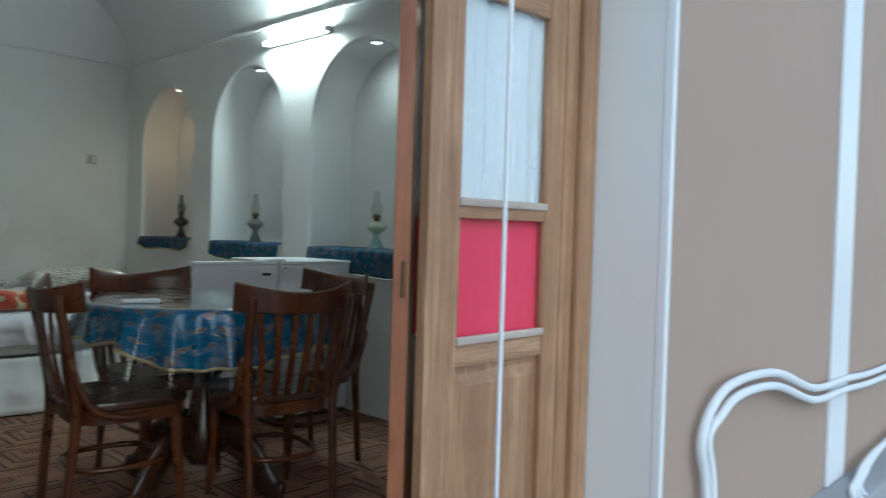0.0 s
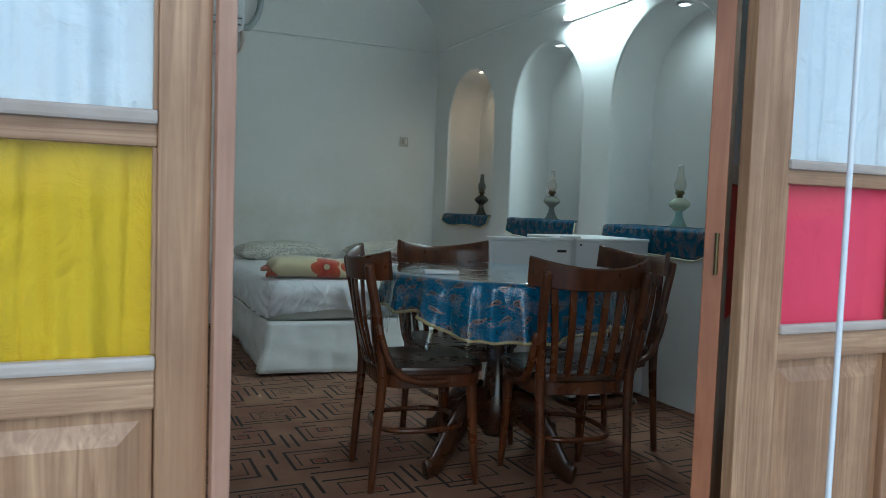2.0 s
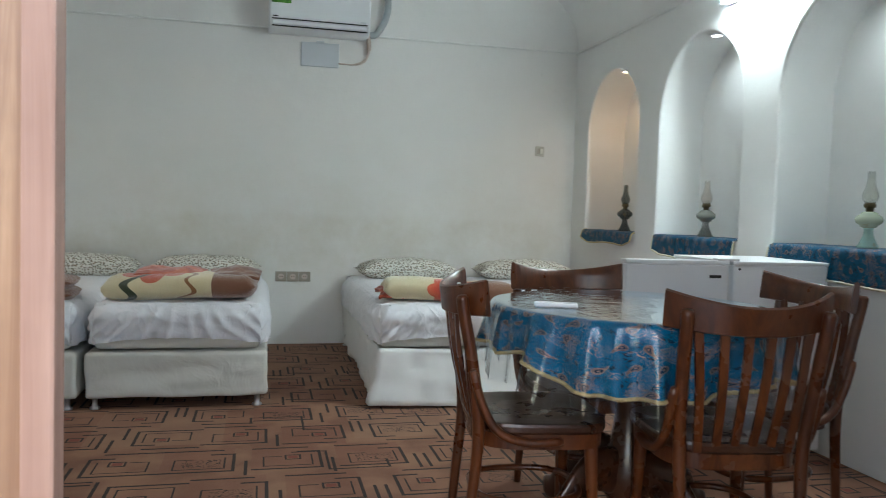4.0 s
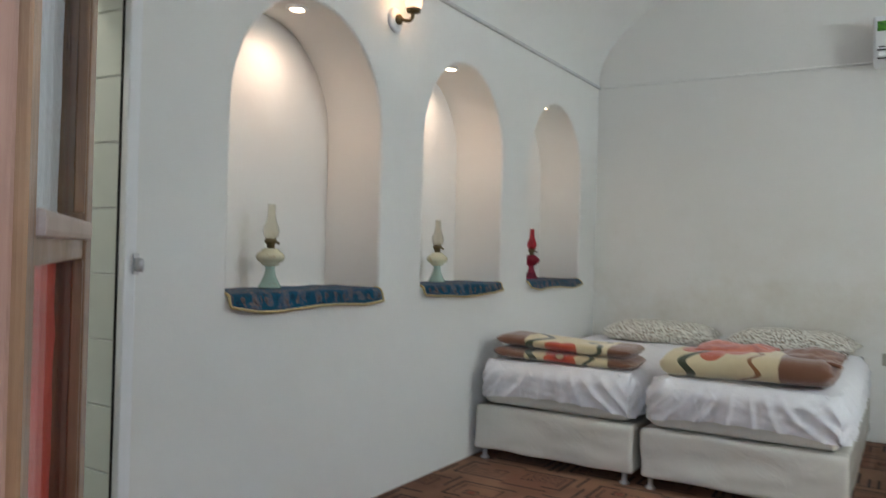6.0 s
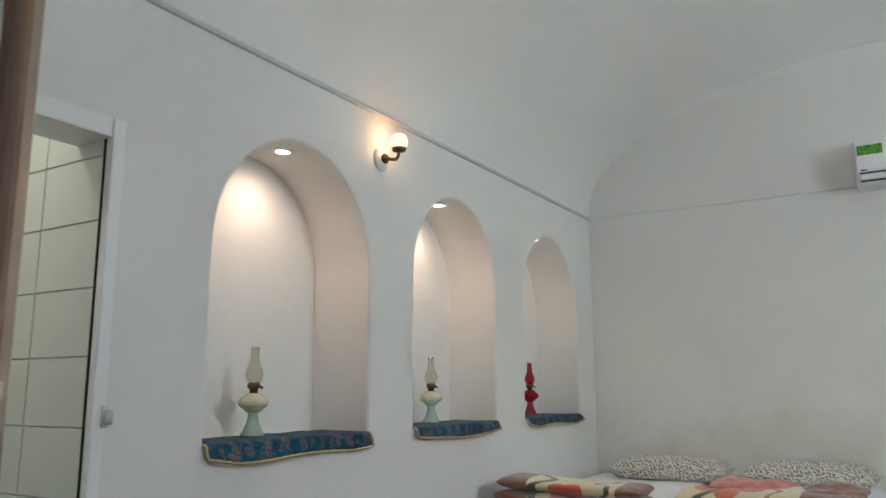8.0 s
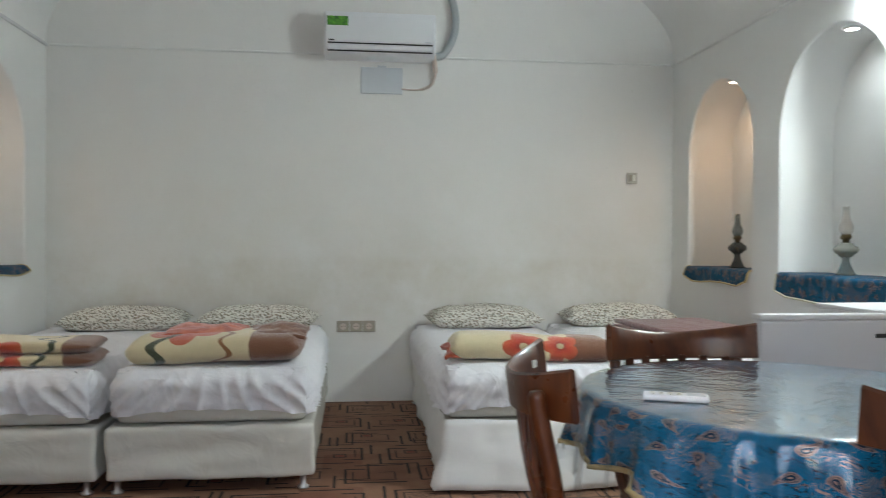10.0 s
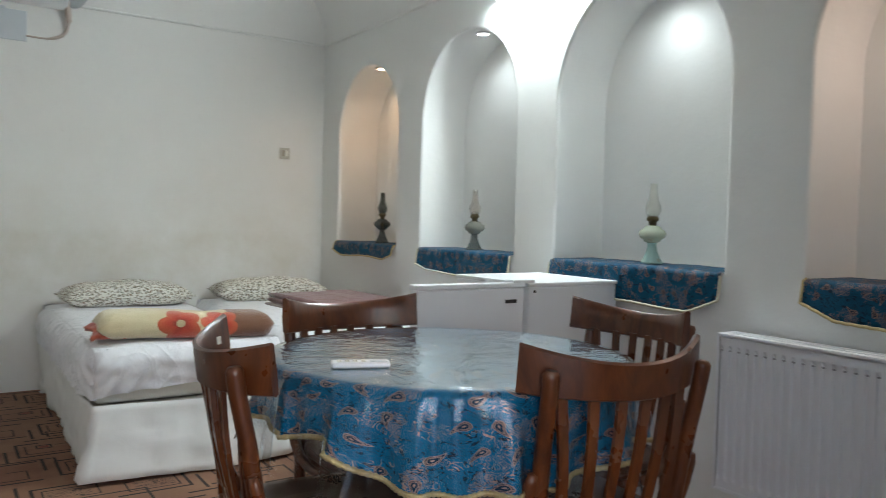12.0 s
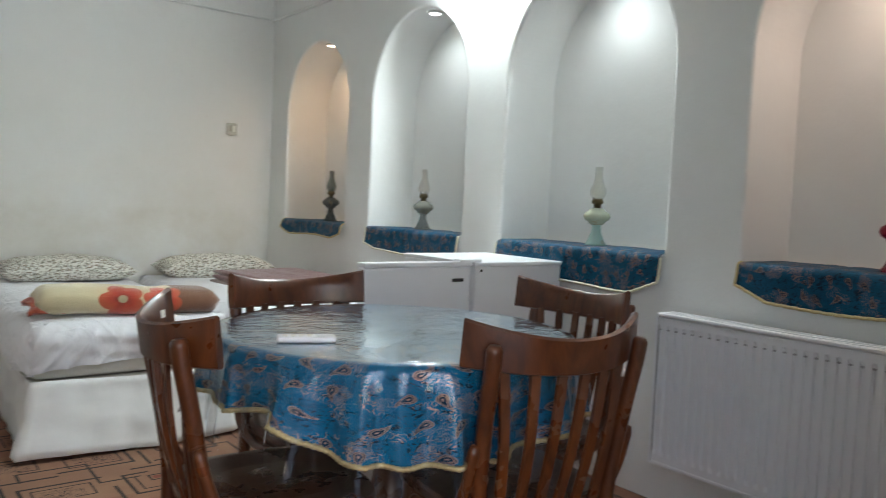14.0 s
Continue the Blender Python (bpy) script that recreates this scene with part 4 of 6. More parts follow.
def bed(x0, x1, y0, y1, seed, skirt, label):
    ob = thing("bed", pose((x0 + x1) / 2, (y0 + y1) / 2, 0), label, "bed", "beds along the wall")
    a, b = -(x1 - x0) / 2, (x1 - x0) / 2
    c, d = -(y1 - y0) / 2, (y1 - y0) / 2
    tuck = 0.04 if skirt else 0.0
    bb = box_bm(a + 0.01 + tuck, b - 0.01 - tuck, c + 0.015, d, 0.058, 0.292, bevel=0.022, seg=3)
    bmesh.ops.subdivide_edges(bb, edges=[e for e in bb.edges if e.calc_length() > 0.15], cuts=14, use_grid_fill=True)
    for v in bb.verts:
        v.co += Vector((0.008, 0.013, 0.006)) * noise.noise((v.co.x * 6, v.co.y * 6 + seed, v.co.z * 14))
    part("box_base", bb, WRAP, ob, "white bed base in wrinkled plastic wrap", smooth=True)
    mt = box_bm(a + 0.045, b - 0.045, c + 0.045, d - 0.03, 0.298, 0.505, bevel=0.04, seg=3)
    part("mattress", mt, WRAP, ob, "cream mattress", smooth=True)
    part("fitted_sheet", mattress_shell(a, b, c, d, 0.318, 0.532, seed), SHEET, ob, "white fitted sheet with folds", smooth=True)
    for lx in (a + 0.055, b - 0.06):
        for ly in (c + 0.06, d - 0.08):
            leg = part("leg", lathe_bm([(0.024, 0.0), (0.026, 0.008), (0.014, 0.016), (0.012, 0.085)], 14, at=(lx, ly, 0)), CHROME, ob, "small metal leg", smooth=True)
    if skirt:
        def hang(u, v):
            # left side, front, right side
            run = [(a + tuck - 0.004, d), (a + tuck - 0.004, c - 0.004), (b - tuck + 0.004, c - 0.004), (b - tuck + 0.004, d)]
            lens = [d - c, b - a - 2 * tuck, d - c]
            s = u * sum(lens)
            k = 0
            while k < 2 and s > lens[k]:
                s -= lens[k]
                k += 1
            t = s / lens[k]
            px, py = run[k][0] + (run[k + 1][0] - run[k][0]) * t, run[k][1] + (run[k + 1][1] - run[k][1]) * t
            nx, ny = ((-1, 0), (0, -1), (1, 0))[k]
            flare = (0.085 if k == 1 else -0.004 + 0.085 * (t if k == 0 else 1 - t) ** 10) * (1 - v) ** 1.2
            wav = 0.011 * (1 - v) * math.sin(u * 41 + seed + 2.4 * math.sin(u * 9)) + 0.004 * (1 - v) ** 0.6 * math.sin(u * 97 + 3 * math.sin(u * 23 + seed)) + 0.022 * math.sin(math.pi * v) ** 0.5 * noise.noise((u * 17 + 2 * v, v * 3.1, seed)) + 0.010 * noise.noise((u * 46, v * 2.5, seed))
            out = flare + wav
            lx = -0.085 * (1 - v) ** 1.4 * max(0.0, 1 - t / 0.22) ** 2 if k == 1 else 0
            return (px + nx * out + lx, py + ny * out, 0.008 + 0.012 * (0.5 + 0.5 * math.sin(u * 31 + seed)) + 0.29 * v)
        thicken(part("skirt", grid_bm(hang, 300, 10), SKIRT, ob, "white sheet hanging to the floor", smooth=True), 0.003)
    return ob


bed(-0.81, 0.078, 5.565, 7.41, 1.3, False, "single bed with white sheet on a plastic-wrapped base")
bed(0.090, 0.995, 5.565, 7.41, 4.1, False, "single bed with white sheet on a plastic-wrapped base")
bed(1.525, 2.425, 5.53, 7.41, 7.7, True, "single bed with white sheet and skirt to the floor")
bed(2.445, 3.345, 5.53, 7.41, 9.2, True, "single bed with white sheet and skirt to the floor")


def print_cotton():
    m = material("leaf_print_cotton", (0.75, 0.73, 0.66), 0.85)
    n = Net(m)
    vo = n.add("ShaderNodeTexVoronoi", Scale=88.0, Randomness=1.0)
    n.link(n.co.outputs["Object"], vo.inputs["Vector"])
    leafy = n.num("ADD", vo.outputs["Distance"], n.num("MULTIPLY", n.noise(70, 2), 0.45))
    mask = n.ramp(leafy, [(0.63, (1, 1, 1)), (0.69, (0, 0, 0))])
    tone = n.ramp(vo.outputs["Color"], [(0.25, (0.16, 0.14, 0.09)), (0.5, (0.27, 0.19, 0.13)), (0.75, (0.12, 0.12, 0.08))])
    n.color(n.mix(mask, (0.74, 0.72, 0.65), tone)).bump(n.noise(14, 4), 0.4, 0.01)
    return m


PRINT = print_cotton()


def pillow(x, y, rz, seed, w=0.73, d=0.40, h=0.175):
    ob = thing("pillow", pose(x, y, 0.545, 0, 0, rz), "white pillow with small dark leaf print on the bed", "pillow", "pillows on the beds")
    bm = bmesh.new()
    n = 26

    def f(sgn):
        def g(u, v):
            a, b = 2 * u - 1, 2 * v - 1
            ex = (1 - abs(a) ** 2.6) * (1 - abs(b) ** 2.6)
            pinch = 1 - 0.10 * (abs(a) ** 3) * (1 - abs(b)) - 0.10 * (abs(b) ** 3) * (1 - abs(a)) 
            z = sgn * h / 2 * max(0.0, ex) ** 0.42 * (1 + 0.12 * noise.noise((a * 2, b * 2, seed)))
            return (a * w / 2 * pinch + 0.008 * noise.noise((b * 6, seed, 1)), b * d / 2 * pinch, max(z, -h * 0.28) + h * 0.3 + 0.006 * noise.noise((a * 7, b * 7, seed)))
        return g
    grid_bm(f(1), n, n, bm)
    grid_bm(f(-1), n, n, bm)
    bmesh.ops.remove_doubles(bm, verts=bm.verts, dist=0.0008)
    part("pillowcase", bm, PRINT, ob, smooth=True)
    seam = []
    for k in range(48):
        t = k / 48 * 4
        e, q = int(t), t - int(t)
        a, b = ((2 * q - 1, -1), (1, 2 * q - 1), (1 - 2 * q, 1), (-1, 1 - 2 * q))[e]
        pinch = 1 - 0.10 * (abs(a) ** 3) * (1 - abs(b)) - 0.10 * (abs(b) ** 3) * (1 - abs(a))
        seam.append((a * w / 2 * pinch, b * d / 2 * pinch, h * 0.3))
    part("piping", sweep_bm(seam, 0.004, 6, closed=True), PRINT, ob, smooth=True)


pillow(-0.24, 7.14, 3, 1.0)
pillow(0.565, 7.16, -4, 2.0)
pillow(2.0, 7.13, 2, 3.0)
pillow(2.91, 7.12, -6, 4.0, w=0.74, d=0.42, h=0.18)


def fleece(name, kind):
    """Soft printed blanket: cream middle, brown ends, orange flowers and dark green strokes."""
    m = material(name, (0.7, 0.62, 0.42), 0.95)
    n = Net(m)
    n.bsdf.inputs["Sheen Weight"].default_value = 0.6
    sep = n.t.nodes.new("ShaderNodeSeparateXYZ")
    n.link(n.co.outputs["Object"], sep.inputs[0])
    x, y, z = sep.outputs
    wob = n.num("ADD", x, n.num("MULTIPLY", n.num("SUBTRACT", n.noise(6, 2), 0.5), 0.05))
    cream, brown, orange, green = (0.73, 0.63, 0.39), (0.20, 0.080, 0.040), (0.62, 0.065, 0.022), (0.03, 0.05, 0.02)
    lo, hi = {"a": (-0.20, 0.26), "b": (-0.40, 0.17), "c": (-0.45, 0.17)}[kind]
    inside = n.num("MULTIPLY", n.num("GREATER_THAN", wob, lo), n.num("LESS_THAN", wob, hi))
    c = n.mix(inside, brown, cream)

    def flower(c0, cx, cy, cz, r, petals=5):
        dx, dy, dz = n.num("SUBTRACT", x, cx), n.num("SUBTRACT", y, cy), n.num("SUBTRACT", z, cz)
        h = n.num("ADD", dz, n.num("MULTIPLY", dy, 0.6))
        rad = n.num("SQRT", n.num("ADD", n.num("MULTIPLY", dx, dx), n.num("MULTIPLY", h, h)))
        ang = n.num("ARCTAN2", h, dx)
        lobe = n.num("ADD", 0.72, n.num("MULTIPLY", n.num("ABSOLUTE", n.num("SINE", n.num("MULTIPLY", ang, petals / 2))), 0.32))
        q = n.num("DIVIDE", rad, n.num("MULTIPLY", lobe, r))
        pet = n.num("LESS_THAN", q, 1.0)
        shade = n.ramp(n.num("ADD", q, n.num("MULTIPLY", n.noise(40, 2), 0.3)), [(0.3, (0.22, 0.02, 0.01)), (0.6, (0.52, 0.04, 0.015)), (1.0, (0.58, 0.09, 0.03))])
        c1 = n.mix(pet, c0, shade)
        return n.mix(n.num("LESS_THAN", rad, r * 0.2), c1, (0.5, 0.42, 0.25))

    if kind == "c":
        c = flower(c, -0.05, -0.11, 0.072, 0.095)
        c = flower(c, 0.125, -0.11, 0.08, 0.085)
    elif kind == "b":
        c = flower(c, -0.14, 0.02, 0.16, 0.17, 6)
    else:
        c = flower(c, 0.0, -0.12, 0.03, 0.10, 4)
    st = n.num("SUBTRACT", x, n.num("ADD", {"a": -0.13, "b": -0.22, "c": -0.9}[kind], n.num("MULTIPLY", n.num("SINE", n.num("MULTIPLY", n.num("ADD", z, y), 22.0)), 0.05)))
    c = n.mix(n.num("LESS_THAN", n.num("ABSOLUTE", st), 0.021), c, green)
    st = n.num("SUBTRACT", x, n.num("ADD", {"a": 0.17, "b": 0.04, "c": 0.9}[kind], n.num("MULTIPLY", n.num("SINE", n.num("MULTIPLY", n.num("SUBTRACT", z, y), 34.0)), 0.04)))
    c = n.mix(n.num("LESS_THAN", n.num("ABSOLUTE", st), 0.013), c, {"a": green, "b": (0.28, 0.11, 0.03), "c": brown}[kind])
    c = n.mix(n.num("MULTIPLY", n.noise(25, 4), 0.35), c, n.mix(0.5, c, (0.2, 0.14, 0.08)))
    n.color(c).bump(n.noise(220, 3), 0.6, 0.006)
    return m


def blanket(kind, x, y, rz, w, d, h, layers, seed, label):
    """A blanket folded into a long thick bundle of rounded layers."""
    ob = thing("folded_blanket", pose(x, y, 0.540, 0, 0, rz), label, "blanket", "blankets on the beds")
    mat_f = fleece("printed_fleece_" + kind, kind)
    lh = h / layers
    for k in range(layers):
        def f(u, v, k=k):
            xx = (u - 0.5) * w * (1 - 0.02 * k)
            a = 2 * math.pi * v
            ca, sa = math.cos(a), math.sin(a)
            p = 0.55
            yy = d / 2 * math.copysign(abs(ca) ** p, ca) * (1 - 0.05 * k)
            zz = lh / 2 * math.copysign(abs(sa) ** 0.8, sa)
            endr = min(1.0, min(u, 1 - u) * 16) ** 0.5
            wob = 1 + 0.10 * noise.noise((xx * 5, a, seed + k))
            return (xx + 0.015 * noise.noise((a, seed, k)), yy * (0.86 + 0.14 * endr) * wob + 0.012 * noise.noise((xx * 4, seed, 3 + k)), lh * (k + 0.5) + zz * (0.25 + 0.75 * endr) * wob + 0.008 * noise.noise((xx * 6, a, seed)) + 0.012 * math.sin(3.3 * u + seed) * (k + 1) / layers)
        bm = grid_bm(lambda v, u: f(u, v), 30, 40, close_u=True)
        for e_u in (0.0, 1.0):
            ring = [bm.verts.new(f(e_u, j / 30)) for j in range(30)]
            bm.faces.new(ring)
        bmesh.ops.remove_doubles(bm, verts=bm.verts, dist=0.0005)
        part("fold", bm, mat_f, ob, smooth=True)
    return ob


blanket("a", -0.36, 5.80, 3, 0.76, 0.30, 0.125, 2, 2.0, "folded cream and brown fleece blanket on the bed")
loose = blanket("b", 0.54, 5.82, -3, 0.76, 0.34, 0.13, 1, 5.0, "folded cream fleece blanket with orange flower")
roll = blanket("c", 1.985, 5.74, -2, 0.76, 0.24, 0.12, 1, 8.0, "rolled cream fleece blanket with orange flowers")


def rumpled(parent, x0, x1, y0, y1, z0, z1, amp, mat, seed, label):
    """A loose corner of blanket: a thick, rumpled flap that rises from y0 to y1."""
    def f(u, v):
        x, y = x0 + (x1 - x0) * u, y0 + (y1 - y0) * v
        edge = min(1.0, 5 * min(u, 1 - u, v + 0.1, 1 - v))
        wav = amp * (noise.noise((x * 9, y * 9, seed)) + 0.5 * noise.noise((x * 23, y * 23, seed)))
        return (x + 0.02 * noise.noise((y * 11, seed, 2)), y + 0.015 * noise.noise((x * 11, seed, 5)), z0 + (z1 - z0) * math.sin(math.pi * min(1.0, v * 0.8)) + wav + 0.012 * edge)
    ob = part("flap", grid_bm(f, 40, 24), mat, parent, label, smooth=True)
    return thicken(ob, 0.016)


def fleece_plain(name, color, dark_tone):
    m = cloth(name, color, 0.6, 0.95, 0.5)
    n = Net(m)
    c = n.mix(n.ramp(n.noise(9, 3, distortion=0.8), [(0.42, (0, 0, 0)), (0.6, (1, 1, 1))]), color, dark_tone)
    n.color(c)
    return m


CORAL = fleece_plain("coral_fleece", (0.62, 0.15, 0.07), (0.42, 0.07, 0.035))
BROWN = fleece_plain("brown_fleece", (0.24, 0.105, 0.06), (0.15, 0.06, 0.035))
rumpled(loose, -0.24, 0.10, -0.06, 0.20, 0.118, 0.140, 0.012, CORAL, 3.0, "loose coral flap of the blanket")
rumpled(loose, 0.14, 0.40, -0.10, 0.17, 0.112, 0.142, 0.014, BROWN, 6.0, "loose brown end of the blanket")
rumpled(roll, -0.41, -0.27, -0.10, 0.12, 0.022, 0.055, 0.010, CORAL, 9.0, "coral inner fold at the end")
MAROON = cloth("maroon_blanket", (0.20, 0.075, 0.07), 0.7, 0.9, 0.5)
mb = thing("maroon_blanket", pose(3.05, 6.45, 0.538, 0, 0, 3), "folded maroon blanket on the far bed", "blanket", "blankets on the beds")
for k in range(3):
    def f(u, v, k=k):
        a = 2 * math.pi * v
        ca, sa = math.cos(a), math.sin(a)
        xx, yy = (u - 0.5) * (0.58 - 0.02 * k), 0.32 * math.copysign(abs(ca) ** 0.5, ca)
        return (xx, yy * (1 + 0.08 * noise.noise((xx * 5, a, k))), 0.015 * (2 * k + 1) + 0.016 * math.copysign(abs(sa) ** 0.8, sa) + 0.006 * noise.noise((xx * 7, a, k)))
    bm = grid_bm(lambda v, u: f(u, v), 24, 20, close_u=True)
    for e_u in (0.0, 1.0):
        bm.faces.new([bm.verts.new(f(e_u, j / 24)) for j in range(24)])
    bmesh.ops.remove_doubles(bm, verts=bm.verts, dist=0.0005)
    part("fold", bm, MAROON, mb, smooth=True)


# ---- table and chairs ----
TX, TY, TR, TZ = 2.13, 3.815, 0.452, 0.755
tb = thing("round_table", pose(TX, TY, 0, 0, 0, 20), "round dark wooden pedestal table with four curved feet", "table")
part("tabletop", lathe_bm([(0.02, TZ - 0.03), (TR - 0.012, TZ - 0.03), (TR - 0.004, TZ - 0.022), (TR - 0.004, TZ - 0.006), (TR - 0.012, TZ), (0.02, TZ)], 64), WALNUT, tb, smooth=False)
part("apron", lathe_bm([(0.30, TZ - 0.09), (0.30, TZ - 0.03)], 40), WALNUT, tb)
part("pedestal", lathe_bm([(0.05, 0.10), (0.075, 0.14), (0.085, 0.22), (0.06, 0.30), (0.045, 0.40), (0.06, 0.55), (0.10, 0.66), (0.14, 0.67)], 28), SEATWOOD, tb, smooth=True)
for k in range(4):
    a = math.radians(90 * k)
    pts = smooth_path([(0.05 * math.cos(a), 0.05 * math.sin(a), 0.22), (0.15 * math.cos(a), 0.15 * math.sin(a), 0.235), (0.25 * math.cos(a), 0.25 * math.sin(a), 0.15), (0.33 * math.cos(a), 0.33 * math.sin(a), 0.055), (0.39 * math.cos(a), 0.39 * math.sin(a), 0.036)], 6)
    part("foot", sweep_bm(pts, [0.078 - 0.040 * i / len(pts) for i in range(len(pts))], 12, flat=0.42), SEATWOOD, tb, smooth=True)


def pressed(a):
    """How far a chair back presses the drapery flat, 0 to 1."""
    return math.exp(-((a % (2 * math.pi) - 4.53) / 0.11) ** 4)


def folds_at(a):
    """Uneven drapery round the table."""
    big = 1.2 - 2.2 * abs(math.sin(7.5 * a + 0.6 + 0.8 * math.sin(2 * a))) ** 0.8
    return (1 - pressed(a)) * (big + 0.55 * math.sin(24 * a + 2.2 + math.sin(3 * a)) + 0.5 * math.sin(9 * a)) - 0.5 * pressed(a)


def hem_z(a):
    a = a % (2 * math.pi)
    lifted = 0.030 / (1 + math.exp((a - 3.75) / 0.05)) * min(1.0, max(0.0, a - 1.2))
    return 0.580 + lifted + 0.032 * math.exp(-((a - 2.75) / 0.38) ** 2) - 0.038 * math.exp(-((a - 4.55) / 0.22) ** 2) + 0.016 * math.sin(4 * a + 0.8) + 0.010 * math.sin(7 * a + 2.0) + 0.006 * math.sin(13 * a)


def drape(bottom, r_top, r_extra, wave, seed, lift, creases=0.0):
    """A round cloth: flat top, rounded rim, folds that deepen towards the hem."""
    def f(u, v):
        a = 2 * math.pi * u
        if v < 0.4:
            r = r_top * v / 0.4
            z = TZ + lift + 0.0012 * noise.noise((r * math.cos(a) * 9, r * math.sin(a) * 9, seed))
            return (r * math.cos(a), r * math.sin(a), z)
        q = (v - 0.4) / 0.6
        zb = bottom(a)
        z = TZ + lift - (TZ + lift - zb) * q
        near = min(1.0, q * 4.5)
        folds = folds_at(a)
        r = r_top + (0.012 * math.sqrt(near) + r_extra * q) * (1 - pressed(a)) + wave * q * folds + creases * min(1.0, q * 6) * abs(math.sin(19 * a + 1.5 * math.sin(5 * a) + 0.9 * q)) ** 2.2
        return (r * math.cos(a), r * math.sin(a), z if q > 0.06 else z + 0.002)
    return grid_bm(f, 360, 34, close_u=True, size=(2 * math.pi * TR, 0.45))


tc = tagged(part("tablecloth", drape(hem_z, TR, 0.014, 0.025, 1.1, 0.004), PAISLEY, smooth=True), "blue paisley tablecloth with gold edging on the round table", "tablecloth")
tc.matrix_world = pose(TX, TY, 0)
hem = []
for k in range(560):
    a = 2 * math.pi * k / 560
    folds = folds_at(a)
    r = TR + 0.026 * (1 - pressed(a)) + 0.025 * folds + 0.002
    hem.append((r * math.cos(a), r * math.sin(a), hem_z(a) - 0.002))
part("braid", sweep_bm(hem, [0.0072 if k % 2 else 0.0048 for k in range(560)], 6, closed=True), GOLD, tc, "gold braided edging", smooth=True)
ps = tagged(part("plastic_cover", drape(lambda a: hem_z(a) - 0.075 + 0.02 * math.sin(5 * a), TR + 0.004, 0.030, 0.0255, 1.1, 0.0075, 0.008), PLASTIC, smooth=True), "clear glossy plastic cover over the blue tablecloth", "table cover")
ps.matrix_world = pose(TX, TY, 0)
ps.visible_shadow = False

rm = thing("remote_control", pose(1.826, 3.728, TZ + 0.0085, 0, 0, -22), "white remote control lying on the covered table", "remote control")
part("case", box_bm(-0.068, 0.064, -0.022, 0.022, 0.0, 0.014, bevel=0.006, seg=3), ENAMEL, rm, smooth=True)
part("display", box_bm(0.02, 0.058, -0.015, 0.015, 0.0138, 0.015), GREYPLATE, rm)
for i in range(4):
    for j in range(2):
        part("button", box_bm(-0.055 + 0.018 * i, -0.044 + 0.018 * i, -0.013 + 0.015 * j, -0.004 + 0.015 * j, 0.0138, 0.0155, bevel=0.0008, seg=1), IVORY, rm)


def rail_xy(t):
    """Plan curve of the bent top rail, t from -1 to 1: the ends bend forward."""
    return 0.228 * t, -0.255 + 0.095 * abs(t) ** 2.0


